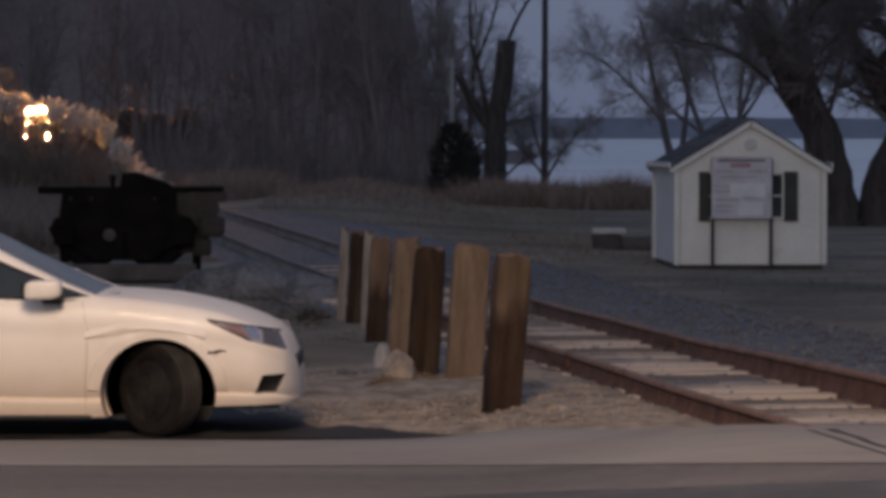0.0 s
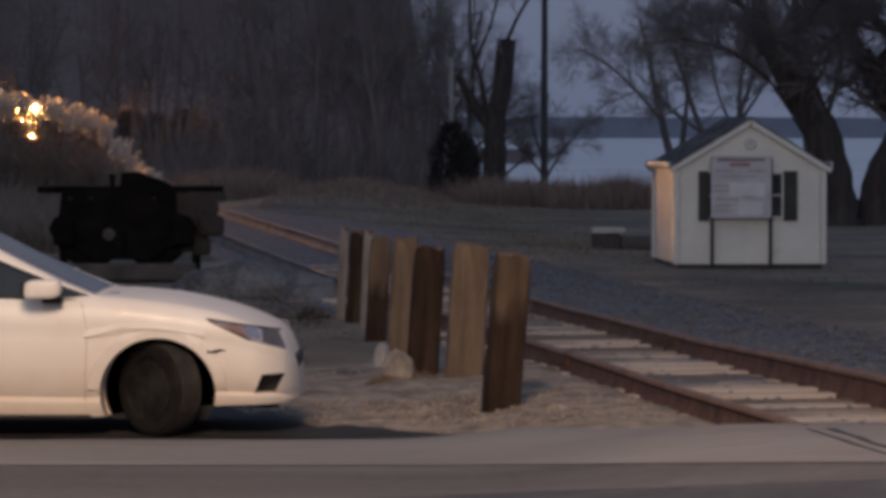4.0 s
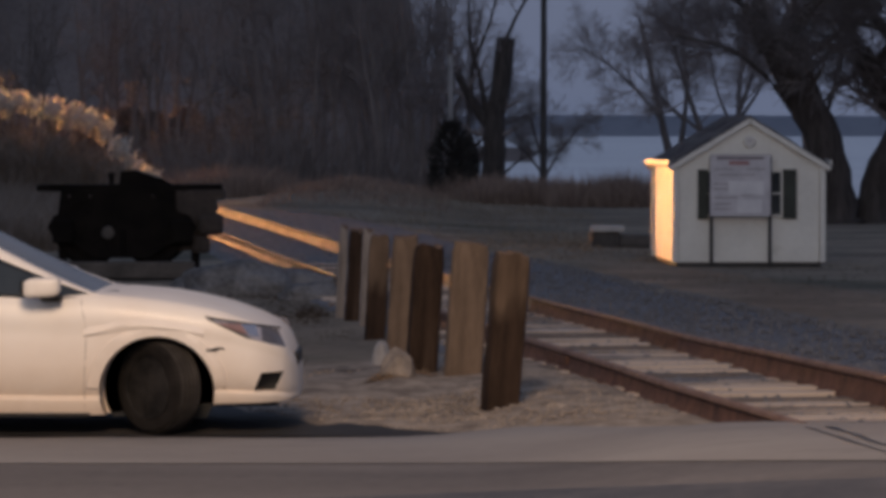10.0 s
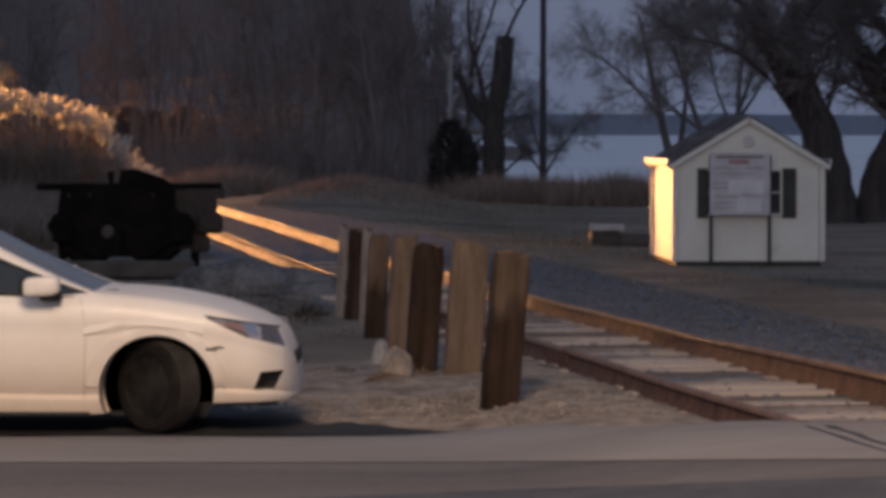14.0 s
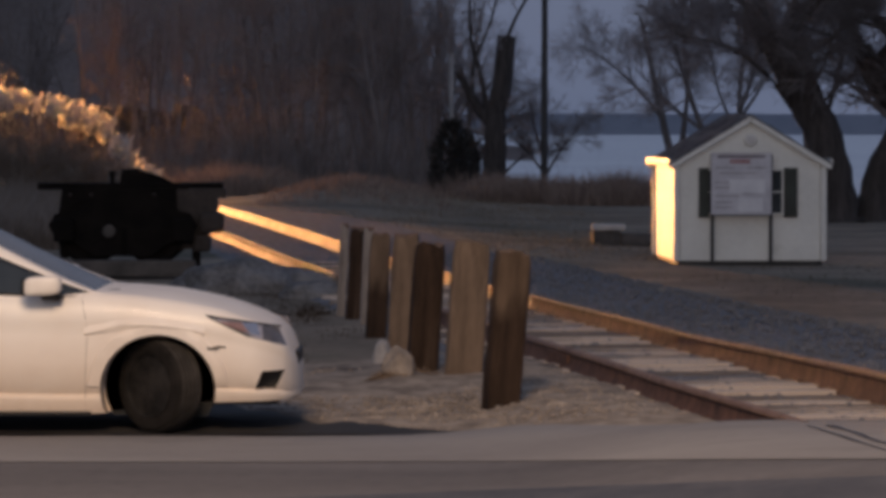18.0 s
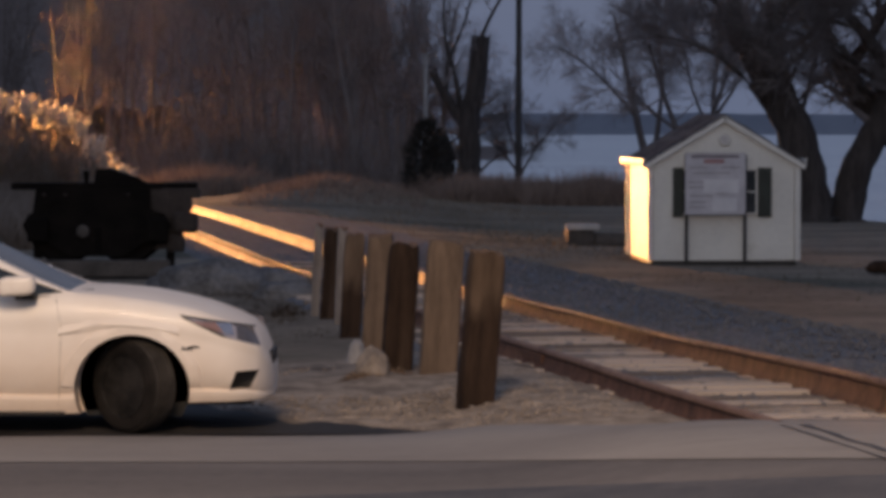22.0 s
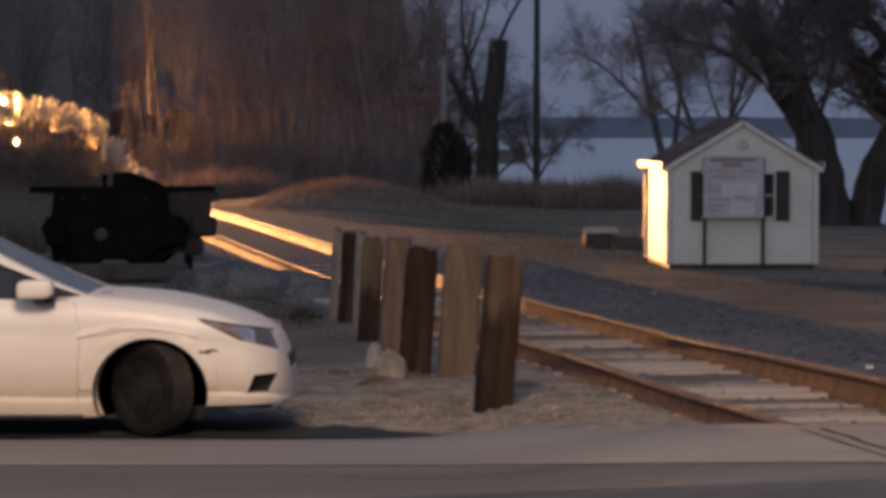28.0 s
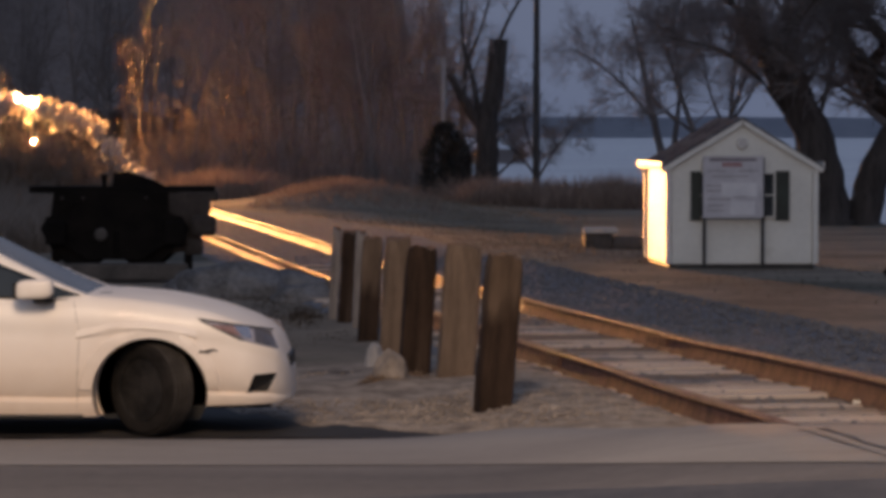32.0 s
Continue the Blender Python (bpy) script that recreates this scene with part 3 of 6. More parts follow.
def shed():
    W, L, E, P = 2.40, 3.05, 1.70, 2.42
    s = thing("shed", Matrix.Translation((3.78, 54.5, land(5, 55) + 0.0)) @ Matrix.Rotation(radians(3.0), 4, "Z"), "small white vinyl-sided garden shed with dark shingle roof", "shed")
    # walls with thickness; the front stands at y=0, from x=0 to W
    part("floor_frame", boxed(W / 2, L / 2, 0.03, W - 0.04, L - 0.04, 0.10), M_BLACK, s, "dark timber skid base")
    walls = {}
    for nm, c, d in (("side_wall", (0.05, L / 2, E / 2 + 0.04), (0.08, L - 0.02, E - 0.08)), ("side_wall", (W - 0.05, L / 2, E / 2 + 0.04), (0.08, L - 0.02, E - 0.08))):
        walls.setdefault(nm, []).append(part(nm, boxed(*c, *d), M_VINYL, s))
    for nm, y in (("front_wall", 0.05), ("back_wall", L - 0.05)):
        bm = bmesh.new()
        prof = [(0.01, 0.08), (W - 0.01, 0.08), (W - 0.01, E), (W / 2, P - 0.03), (0.01, E)]
        a = [bm.verts.new((x, y - 0.04, z)) for x, z in prof]
        b = [bm.verts.new((x, y + 0.04, z)) for x, z in prof]
        bm.faces.new(a)
        bm.faces.new(list(reversed(b)))
        for i in range(5):
            j = (i + 1) % 5
            bm.faces.new((a[i], b[i], b[j], a[j]))
        bmesh.ops.recalc_face_normals(bm, faces=bm.faces)
        walls[nm] = [part(nm, bm, M_VINYL, s)]

    def gable(z):
        t = max(0.0, (z - E) / (P - E))
        return (0.01 + t * W / 2, W - 0.01 - t * W / 2)

    for me in siding(0.06, W - 0.06, 0.10, P - 0.10, lambda z: (max(0.06, gable(z)[0]), min(W - 0.06, gable(z)[1]))):
        part_mesh("siding_board", me, M_VINYL, walls["front_wall"][0]).matrix_basis = pose(0, 0.008, 0)
    for me in siding(0.06, L - 0.06, 0.10, E - 0.02):
        part_mesh("siding_board", me, M_VINYL, walls["side_wall"][0]).matrix_basis = Matrix.Translation((0.008, L, 0)) @ Matrix.Rotation(radians(-90), 4, "Z")
        part_mesh("siding_board", me, M_VINYL, walls["side_wall"][1]).matrix_basis = Matrix.Translation((W - 0.008, 0, 0)) @ Matrix.Rotation(radians(90), 4, "Z")
    for x in (0.0, W):
        for y in (0.0, L):
            part("corner_trim", boxed(x, y, E / 2 + 0.04, 0.09, 0.09, E - 0.08, 0.008), M_TRIM, s, "white corner trim")
    # roof
    slope = math.atan2(P - E, W / 2)
    for sgn, nm in ((-1, "roof"), (1, "roof")):
        ln = (W / 2 + 0.14) / math.cos(slope)
        m = Matrix.Translation((W / 2, 0, P + 0.02)) @ Matrix.Rotation(sgn * slope, 4, "Y")
        r = part(nm, boxed(sgn * ln / 2, L / 2, -0.005, ln, L + 0.20, 0.03), M_SHINGLE, s, "dark grey shingle roof slope")
        r.matrix_basis = m
        rows = 9
        for k in range(rows):
            u = ln * (k + 0.5) / rows
            for q in range(8):
                w = (L + 0.20) / 8
                t = part_mesh("shingle", SH, M_SHINGLE, r)
                t.matrix_basis = Matrix.Translation((sgn * u, -0.10 + w * (q + 0.5) + (0.5 * w if k % 2 else 0) * (1 if q < 7 else 0), 0.016)) @ Matrix.Rotation(sgn * 0.05, 4, "Y") @ Matrix.Diagonal((ln / rows + 0.02, w - 0.012, 1, 1))
        part("rake_board", boxed(sgn * ln / 2, -0.085, -0.045, ln, 0.03, 0.085, 0.006), M_TRIM, s, "white rake board").matrix_basis = m
        part("rake_board", boxed(sgn * ln / 2, L + 0.085, -0.055, ln, 0.03, 0.11, 0.006), M_TRIM, s, "white rake board").matrix_basis = m
        ex = W / 2 + sgn * (W / 2 + 0.125)
        part("fascia", boxed(ex, L / 2, E - 0.02, 0.03, L + 0.19, 0.12, 0.006), M_TRIM, s, "white eave fascia")
        part("soffit", boxed(W / 2 + sgn * (W / 2 + 0.06), L / 2, E - 0.07, 0.12, L + 0.16, 0.015), M_TRIM, s, "white soffit")
    # round gable vent
    v = part("gable_vent", lathe([(0.02, -0.03), (0.085, -0.03), (0.10, -0.012), (0.10, 0.01)], 24), M_TRIM, s, "round grey gable vent", 40)
    v.matrix_basis = pose(W / 2, -0.02, 2.04)
    for k in range(3):
        part("louvre", boxed(0, -0.034, -0.04 + 0.04 * k, 0.12, 0.008, 0.016), M_SIGN_GREY, v)
    # windows with shutters, half behind the notice board
    for cx, pw in ((0.50, 0.27), (1.61, 0.20)):
        w = part("window", boxed(cx, -0.028, 1.20, pw + 0.07, 0.03, 0.76, 0.006), M_TRIM, s, "white-framed dark window")
        part("pane", boxed(cx, -0.046, 1.20, pw, 0.008, 0.69), M_PANE, w)
        part("muntin", boxed(cx, -0.0515, 1.20, pw, 0.008, 0.02), M_TRIM, w)
    for cx, wd in ((0.44, 0.17), (1.855, 0.225)):
        sh = part("shutter", boxed(cx, -0.05, 1.19, wd, 0.03, 0.80, 0.005), M_SHUTTER, s, "dark green louvred shutter")
        for k in range(10):
            part("louvre", boxed(cx, -0.068, 0.85 + 0.075 * k, wd - 0.05, 0.012, 0.05), M_SHUTTER, sh)
    return s


SHB = bmesh.new()
box(SHB, 0, 0, 0, 1, 1, 0.008)
SH = bpy.data.meshes.new("shingle")
SHB.to_mesh(SH)
SHB.free()
SHED = shed()


def notice_board():
    o = Matrix.Translation((3.78, 54.5, land(5, 55) + 0.0)) @ Matrix.Rotation(radians(3.0), 4, "Z")
    n = thing("notice_board", o, "faded lavender-white notice board on two black posts before the shed", "notice board")
    for x in (0.565, 1.515):
        part("post", boxed(x, -0.16, 0.88, 0.055, 0.055, 1.84, 0.006), M_BLACK, n, "black square post")
    b = part("board", boxed(1.03, -0.20, 1.335, 0.98, 0.025, 1.00, 0.006), M_SIGN, n, "faded pale board")
    part("board_edge", boxed(1.03, -0.205, 1.842, 1.0, 0.045, 0.02, 0.004), M_TRIM, n)
    f = -0.2145
    for x, z, w, h, m in ((1.10, 1.70, 0.80, 0.045, M_SIGN_DARK), (1.08, 1.62, 0.34, 0.07, M_SIGN_RED), (0.82, 1.52, 0.30, 0.03, M_SIGN_GREY), (1.36, 1.52, 0.34, 0.03, M_SIGN_GREY), (1.04, 1.43, 0.62, 0.03, M_SIGN_GREY), (1.20, 1.22, 0.60, 0.22, M_SIGN_PALE), (0.78, 1.28, 0.26, 0.03, M_SIGN_GREY), (0.78, 1.20, 0.26, 0.03, M_SIGN_GREY), (0.86, 1.06, 0.40, 0.03, M_SIGN_GREY), (1.26, 0.92, 0.42, 0.22, M_SIGN_PALE), (0.80, 0.96, 0.28, 0.03, M_SIGN_GREY), (0.80, 0.88, 0.28, 0.03, M_SIGN_GREY), (1.22, 1.10, 0.22, 0.02, M_SIGN_GREY)):
        part("print_bar", boxed(x * 0.96 - 0.03, f, z + 0.075, w * 0.96, 0.003, h), m, b)
    return n


notice_board()


# ---- upright timber posts along the track ----
def timber_post(x, y, h, w, d, lean, tip, material, label, twist=0.0):
    """A worn tie set on end: rounded arrises, drying cracks, a chewed top."""
    t = thing("timber_post", Matrix.Translation((x, y, land(x, y) - 0.12)) @ pose(0, 0, 0, tip, lean, twist), label, "post", "old tie posts beside the track")
    sides, n = 28, 22
    sd = Vector((x * 9, y * 5, 0))

    def rim(k):
        z = (h + 0.12) * k / n
        ring = []
        for i in range(sides):
            a = 2 * math.pi * (i + 0.5) / sides
            c, s_ = math.cos(a), math.sin(a)
            q = (abs(c) ** 7 + abs(s_) ** 7) ** (-1 / 7)
            worn = 1 - 0.10 * ease(0.94, 1.0, k / n) - 0.03 * ease(0.75, 1.0, k / n)
            bite = 0.035 * max(0.0, noise.noise(Vector((c * 1.5, s_ * 1.5, z * 2.2)) + sd)) + 0.008 * noise.noise(Vector((c * 4, s_ * 4, z * 9)) + sd)
            crack = 0.012 if noise.noise(Vector((i * 1.7, z * 0.6, 3)) + sd) > 0.34 else 0.0
            f = q * worn * (1 - bite / w * 1.2 - crack / w)
            top = (0.055 * noise.noise(Vector((c * 1.3, s_ * 1.3, 9)) + sd) + 0.02 * noise.noise(Vector((c * 5, s_ * 5, 4)) + sd)) * ease(0.9, 1.0, k / n)
            ring.append(Vector((c * f * w / 2, s_ * f * d / 2, z + top)))
        return ring

    bm = bmesh.new()
    rings = [[bm.verts.new(p) for p in rim(k)] for k in range(n + 1)]
    for k in range(n):
        for i in range(sides):
            j = (i + 1) % sides
            bm.faces.new((rings[k][i], rings[k][j], rings[k + 1][j], rings[k + 1][i]))
    part("shaft", bm, material, t, smooth=50)
    bm = bmesh.new()
    edge = rim(n)
    inner = [bm.verts.new(p * 0.5 + Vector((0, 0, (edge[0].z + edge[sides // 2].z) * 0.25 + 0.012 + 0.02 * noise.noise(p * 9 + sd)))) for p in edge]
    outer = [bm.verts.new(p) for p in edge]
    for i in range(sides):
        j = (i + 1) % sides
        bm.faces.new((outer[i], outer[j], inner[j], inner[i]))
    bm.faces.new(inner)
    part("end_grain", bm, M_ENDGRAIN, t, "split weathered end grain")
    return t


POSTS = [
    (0.40, 24.4, 1.165, 0.265, 0.21, 5.0, M_POST_TOPPED, "dark creosoted timber post leaning, with a pale weathered top", 13),
    (0.155, 27.2, 1.14, 0.31, 0.20, 3.5, M_POST_PALE, "weathered brown timber post with a broad face", 3),
    (-0.19, 27.9, 1.12, 0.255, 0.22, 4.0, M_POST_DARK, "dark creosoted timber post with a chewed top", 6),
    (-0.39, 30.0, 1.12, 0.245, 0.20, 3.0, M_POST_PALE, "weathered brown timber post in straw", 0),
    (-0.68, 33.6, 1.03, 0.21, 0.20, 3.0, M_POST_FOOT, "brown weathered timber post with a dark foot", 2),
    (-0.84, 36.2, 1.02, 0.12, 0.18, 2.5, M_POST_GREY, "narrow silvered timber post", 0),
    (-1.00, 37.2, 1.00, 0.17, 0.20, 3.0, M_POST_DARK, "dark timber post at the row's far end", 0),
    (-1.16, 37.9, 1.03, 0.10, 0.18, 3.0, M_POST_GREY, "grey weathered timber post at the row's far end", 0),
]
for x, y, h, w, d, lean, m, lab, tw in POSTS:
    timber_post(x, y, h, w, d, lean, 0, m, lab, tw)


# ---- the parked car: x forward, y to its left, origin on the ground under the front axle ----
def curve(pts, x):
    xs = [p[0] for p in pts]
    return float(np.interp(x, xs, [p[1] for p in pts]))


HOOD = [(-3.75, 0.88), (-3.65, 1.02), (-3.2, 1.05), (-2.6, 0.99), (-1.2, 0.96), (-0.45, 0.955), (-0.2, 0.955), (0.1, 0.935), (0.35, 0.885), (0.55, 0.83), (0.70, 0.775), (0.80, 0.725), (0.87, 0.66), (0.92, 0.58), (0.95, 0.50), (0.97, 0.40)]
BELT = [(-3.75, 0.80), (-3.6, 0.95), (-2.8, 0.97), (-1.2, 0.94), (-0.55, 0.918), (-0.42, 0.932), (-0.1, 0.905), (0.2, 0.862), (0.45, 0.815), (0.65, 0.745), (0.80, 0.68), (0.88, 0.61), (0.95, 0.46), (0.97, 0.38)]
SILL = [(-3.75, 0.30), (-3.5, 0.22), (-2.9, 0.16), (-0.45, 0.125), (-0.3, 0.13), (0.3, 0.19), (0.45, 0.20), (0.9, 0.205), (0.97, 0.22)]
WIDE = [(-3.75, 0.66), (-3.6, 0.78), (-3.3, 0.84), (-2.6, 0.88), (-0.9, 0.88), (-0.3, 0.885), (0.15, 0.885), (0.5, 0.87), (0.7, 0.83), (0.80, 0.765), (0.88, 0.68), (0.925, 0.58), (0.955, 0.46), (0.97, 0.36)]


def car_section(x):
    top, belt, sill, w = curve(HOOD, x), curve(BELT, x), curve(SILL, x), curve(WIDE, x)
    h = belt - sill
    pts = [(w * 0.80, sill), (w * 0.945, sill + 0.008), (w * 0.968, sill + 0.05 * h / 0.7), (w * 0.972, sill + 0.13 * h), (w * 0.945, sill + 0.17 * h), (w * 0.985, sill + 0.24 * h), (w * 1.0, sill + 0.45 * h), (w * 0.996, sill + 0.66 * h), (w * 0.985, sill + 0.74 * h), (w * 0.992, sill + 0.77 * h), (w * 0.972, sill + 0.90 * h), (w * 0.935, sill + 0.975 * h), (w * 0.885, belt + 0.012)]
    for f in (0.80, 0.66, 0.5, 0.33, 0.16, 0.0):
        pts.append((w * f, belt + 0.012 + (top - belt - 0.012) * (1 - (f / 0.885) ** 2.0)))
    return pts


def loft(stations, section):
    bm = bmesh.new()
    rings = []
    for x in stations:
        half = section(x)
        ring = [bm.verts.new((x, -y, z)) for y, z in half] + [bm.verts.new((x, y, z)) for y, z in reversed(half[:-1])]
        rings.append(ring)
    for a, b in zip(rings, rings[1:]):
        for i in range(len(a)):
            j = (i + 1) % len(a)
            bm.faces.new((a[i], a[j], b[j], b[i]))
    bm.faces.new(rings[0])
    bm.faces.new(list(reversed(rings[-1])))
    bmesh.ops.recalc_face_normals(bm, faces=bm.faces)
    return bm


def carve(bm, cutters):
    """The mesh of bm with the solids cut out of it."""
    me = bpy.data.meshes.new("shell")
    bm.to_mesh(me)
    bm.free()
    ob = new("shell", me)
    gone = [ob]
    for c in cutters:
        cm = bpy.data.meshes.new("cutter")
        c.to_mesh(cm)
        c.free()
        co = new("cutter", cm)
        gone.append(co)
        md = ob.modifiers.new("cut", "BOOLEAN")
        md.operation, md.object, md.solver = "DIFFERENCE", co, "EXACT"
    bpy.context.view_layer.update()
    out = bpy.data.meshes.new_from_object(ob.evaluated_get(bpy.context.evaluated_depsgraph_get()))
    for g in gone:
        bpy.data.objects.remove(g, do_unlink=True)
    return out


def oval(cx, cz, rx, rz, y0, y1, seg=40):
    bm = bmesh.new()
    a = [bm.verts.new((cx + rx * math.cos(2 * math.pi * i / seg), y0, cz + rz * math.sin(2 * math.pi * i / seg))) for i in range(seg)]
    b = [bm.verts.new((v.co.x, y1, v.co.z)) for v in a]
    bm.faces.new(a)
    bm.faces.new(list(reversed(b)))
    for i in range(seg):
        j = (i + 1) % seg
        bm.faces.new((a[i], b[i], b[j], a[j]))
    bmesh.ops.recalc_face_normals(bm, faces=bm.faces)
    return bm


def prism(outline, y0, y1):
    """A solid from an outline of (x, z) corners, between two depths."""
    bm = bmesh.new()
    a = [bm.verts.new((x, y0, z)) for x, z in outline]
    b = [bm.verts.new((x, y1, z)) for x, z in outline]
    bm.faces.new(a)
    bm.faces.new(list(reversed(b)))
    for i in range(len(a)):
        j = (i + 1) % len(a)
        bm.faces.new((a[i], b[i], b[j], a[j]))
    bmesh.ops.recalc_face_normals(bm, faces=bm.faces)
    return bm


def side_y(x, z):
    """Half width of the car's side at x, z."""
    s = car_section(x)
    return float(np.interp(z, [p[1] for p in s[1:13]], [p[0] for p in s[1:13]]))


def skin(outline, lift=0.006, rows=8, flip=-1):
    """A thin shell that lies on the car's side inside an outline of four (x, z) corners: tail-top, nose-top, nose-bottom, tail-bottom."""
    (ax, az), (bx, bz), (cx, cz), (dx, dz) = outline
    bm = bmesh.new()
    g = []
    for j in range(rows + 1):
        v = j / rows
        row = []
        for i in range(rows * 2 + 1):
            u = i / (rows * 2)
            x = (ax * (1 - u) + bx * u) * (1 - v) + (dx * (1 - u) + cx * u) * v
            z = (az * (1 - u) + bz * u) * (1 - v) + (dz * (1 - u) + cz * u) * v
            row.append(bm.verts.new((x, flip * (side_y(x, z) + lift), z)))
        g.append(row)
    for j in range(rows):
        for i in range(rows * 2):
            bm.faces.new((g[j][i], g[j][i + 1], g[j + 1][i + 1], g[j + 1][i]))
    bmesh.ops.recalc_face_normals(bm, faces=bm.faces)
    bmesh.ops.solidify(bm, geom=bm.faces[:], thickness=0.004)
    return bm


def car_wheel(car, x, y, steer, out):
    w = part("wheel", lathe([(0.204, -0.02), (0.206, -0.10), (0.215, -0.104), (0.24, -0.112), (0.288, -0.105), (0.306, -0.088), (0.306, 0.088), (0.288, 0.105), (0.22, 0.10), (0.10, 0.10)], 48), M_TYRE, car, "dusty black tyre on a plain steel wheel", 35)
    w.matrix_basis = Matrix.Translation((x, y, 0.316)) @ Matrix.Rotation(radians(steer), 4, "Z") @ (Matrix.Identity(4) if out < 0 else Matrix.Rotation(math.pi, 4, "Z"))
    bm = bmesh.new()
    for k in range(5):
        yy = -0.072 + 0.036 * k
        v = cyl(bm, (0, yy - 0.0145, 0), (0, yy + 0.0145, 0), 0.316 - (0.006 if k in (0, 4) else 0), 0.316 - (0.006 if k in (0, 4) else 0), 48)
    part("tread", bm, M_TREAD, w, "worn brown-grey tread ribs", 40)
    part("rim", lathe([(0.02, -0.052), (0.055, -0.055), (0.075, -0.030), (0.10, -0.040), (0.135, -0.034), (0.155, 0.0), (0.178, 0.004), (0.19, -0.05), (0.203, -0.106), (0.214, -0.110), (0.214, -0.098)], 40), M_WHEEL, w, "black pressed-steel wheel disc", 30)
    part("hub", lathe([(0.004, -0.078), (0.034, -0.075), (0.042, -0.05)], 20), M_IRON_GREY, w, "dull hub cap")
    bm = bmesh.new()
    for k in range(5):
        a = 2 * math.pi * k / 5
        cyl(bm, (0.057 * math.cos(a), -0.075, 0.057 * math.sin(a)), (0.057 * math.cos(a), -0.05, 0.057 * math.sin(a)), 0.011, 0.011, 6)
    part("wheel_nut", bm, M_IRON_GREY, w)


def build_car():
    c = thing("car", Matrix.Translation((-1.945, 23.22, lay(-2, 22.6) + 0.022)), "parked white sedan with a scuffed fender and black steel wheels", "car")
    st = [-3.75, -3.7, -3.6, -3.4, -3.1, -2.8, -2.5, -2.2, -1.9, -1.6, -1.3, -1.1, -0.9, -0.75, -0.6, -0.5, -0.4, -0.3, -0.2, -0.1, 0, 0.1, 0.2, 0.3, 0.4, 0.47, 0.54, 0.6, 0.66, 0.71, 0.76, 0.8, 0.84, 0.87, 0.89, 0.905, 0.92, 0.935, 0.95, 0.96, 0.97]
    cuts = [oval(0.045, 0.29, 0.385, 0.372, -1.2, -0.60), oval(0.045, 0.29, 0.385, 0.372, 0.60, 1.2), oval(-2.70, 0.29, 0.37, 0.365, -1.2, -0.60), oval(-2.70, 0.29, 0.37, 0.365, 0.60, 1.2)]
    cuts.append(prism([(0.735, 0.413), (0.885, 0.418), (0.82, 0.288), (0.685, 0.288)], -1.0, -0.45))
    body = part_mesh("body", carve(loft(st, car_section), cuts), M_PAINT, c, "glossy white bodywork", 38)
    for sx in (-1, 1):
        for cx in (0.045, -2.70):
            part("wheel_well", prism([(cx + 0.375 * math.cos(radians(q)), 0.30 + 0.365 * math.sin(radians(q))) for q in range(-34, 215, 6)], sx * 0.585, sx * 0.60), M_CARDARK, c, "black wheel well")
    # lip round the front arch, creased where it was bumped
    bm = bmesh.new()
    prev = None
    for k in range(31):
        a = radians(4 + 172 * k / 30)
        ring = []
        for r, l in ((1.0, -0.01), (1.0, 0.007), (1.08, 0.010), (1.20, 0.012), (1.235, -0.004)):
            x, z = 0.045 + 0.386 * r * math.cos(a), 0.29 + 0.373 * r * math.sin(a)
            j = 0.006 * noise.noise((a * 5, r * 3, 1))
            ring.append(bm.verts.new((x, -(side_y(x, max(0.2, z)) + l + j), z)))
        if prev:
            for q in range(4):
                bm.faces.new((prev[q], prev[q + 1], ring[q + 1], ring[q]))
        prev = ring
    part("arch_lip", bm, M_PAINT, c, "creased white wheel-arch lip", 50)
    # a long shallow crease knocked into the fender above the arch
    bm = bmesh.new()
    prev = None
    for k in range(25):
        x = -0.44 + 0.80 * k / 24
        zc = 0.655 + 0.075 * math.sin(math.pi * (k + 1.5) / 27) + 0.006 * noise.noise((x * 7, 2, 0))
        hgt = 0.045 * math.sin(math.pi * min(1, (k + 1) / 25)) + 0.008
        ring = [bm.verts.new((x, -(side_y(x, z) + l), z)) for z, l in ((zc + 0.05, -0.003), (zc + 0.012, 0.017), (zc, 0.019), (zc - hgt, -0.004))]
        if prev:
            for q in range(3):
                bm.faces.new((prev[q], prev[q + 1], ring[q + 1], ring[q]))
        prev = ring
    bmesh.ops.recalc_face_normals(bm, faces=bm.faces)
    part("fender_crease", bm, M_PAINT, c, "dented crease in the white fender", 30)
    part("bumper_shard", prism([(0.37, 0.60), (0.40, 0.575), (0.47, 0.583), (0.43, 0.562), (0.375, 0.56)], -0.885, -0.875), M_IRON_GREY, c, "broken grey bumper bracket")
    # splits between panels
    for name, pts in (("door_gap", [(-0.44, 0.16), (-0.435, 0.40), (-0.42, 0.70), (-0.46, 0.90)]), ("door_gap", [(-1.50, 0.16), (-1.50, 0.90)])):
        bm = bmesh.new()
        for (x0, z0), (x1, z1) in zip(pts, pts[1:]):
            for q in range(6):
                xa, za = x0 + (x1 - x0) * q / 6, z0 + (z1 - z0) * q / 6
                xb, zb = x0 + (x1 - x0) * (q + 1) / 6, z0 + (z1 - z0) * (q + 1) / 6
                cyl(bm, (xa, -side_y(xa, za) + 0.0005, za), (xb, -side_y(xb, zb) + 0.0005, zb), 0.0016, 0.0016, 5)
        part(name, bm, M_CARDARK, c, "thin dark panel gap")
    # bent split at the bumper's corner
    bm = bmesh.new()
    for (xa, za), (xb, zb) in (((0.375, 0.585), (0.41, 0.572)), ((0.41, 0.572), (0.455, 0.585)), ((0.455, 0.585), (0.50, 0.576))):
        cyl(bm, (xa, -side_y(xa, za) - 0.001, za), (xb, -side_y(xb, zb) - 0.001, zb), 0.007, 0.004, 5)
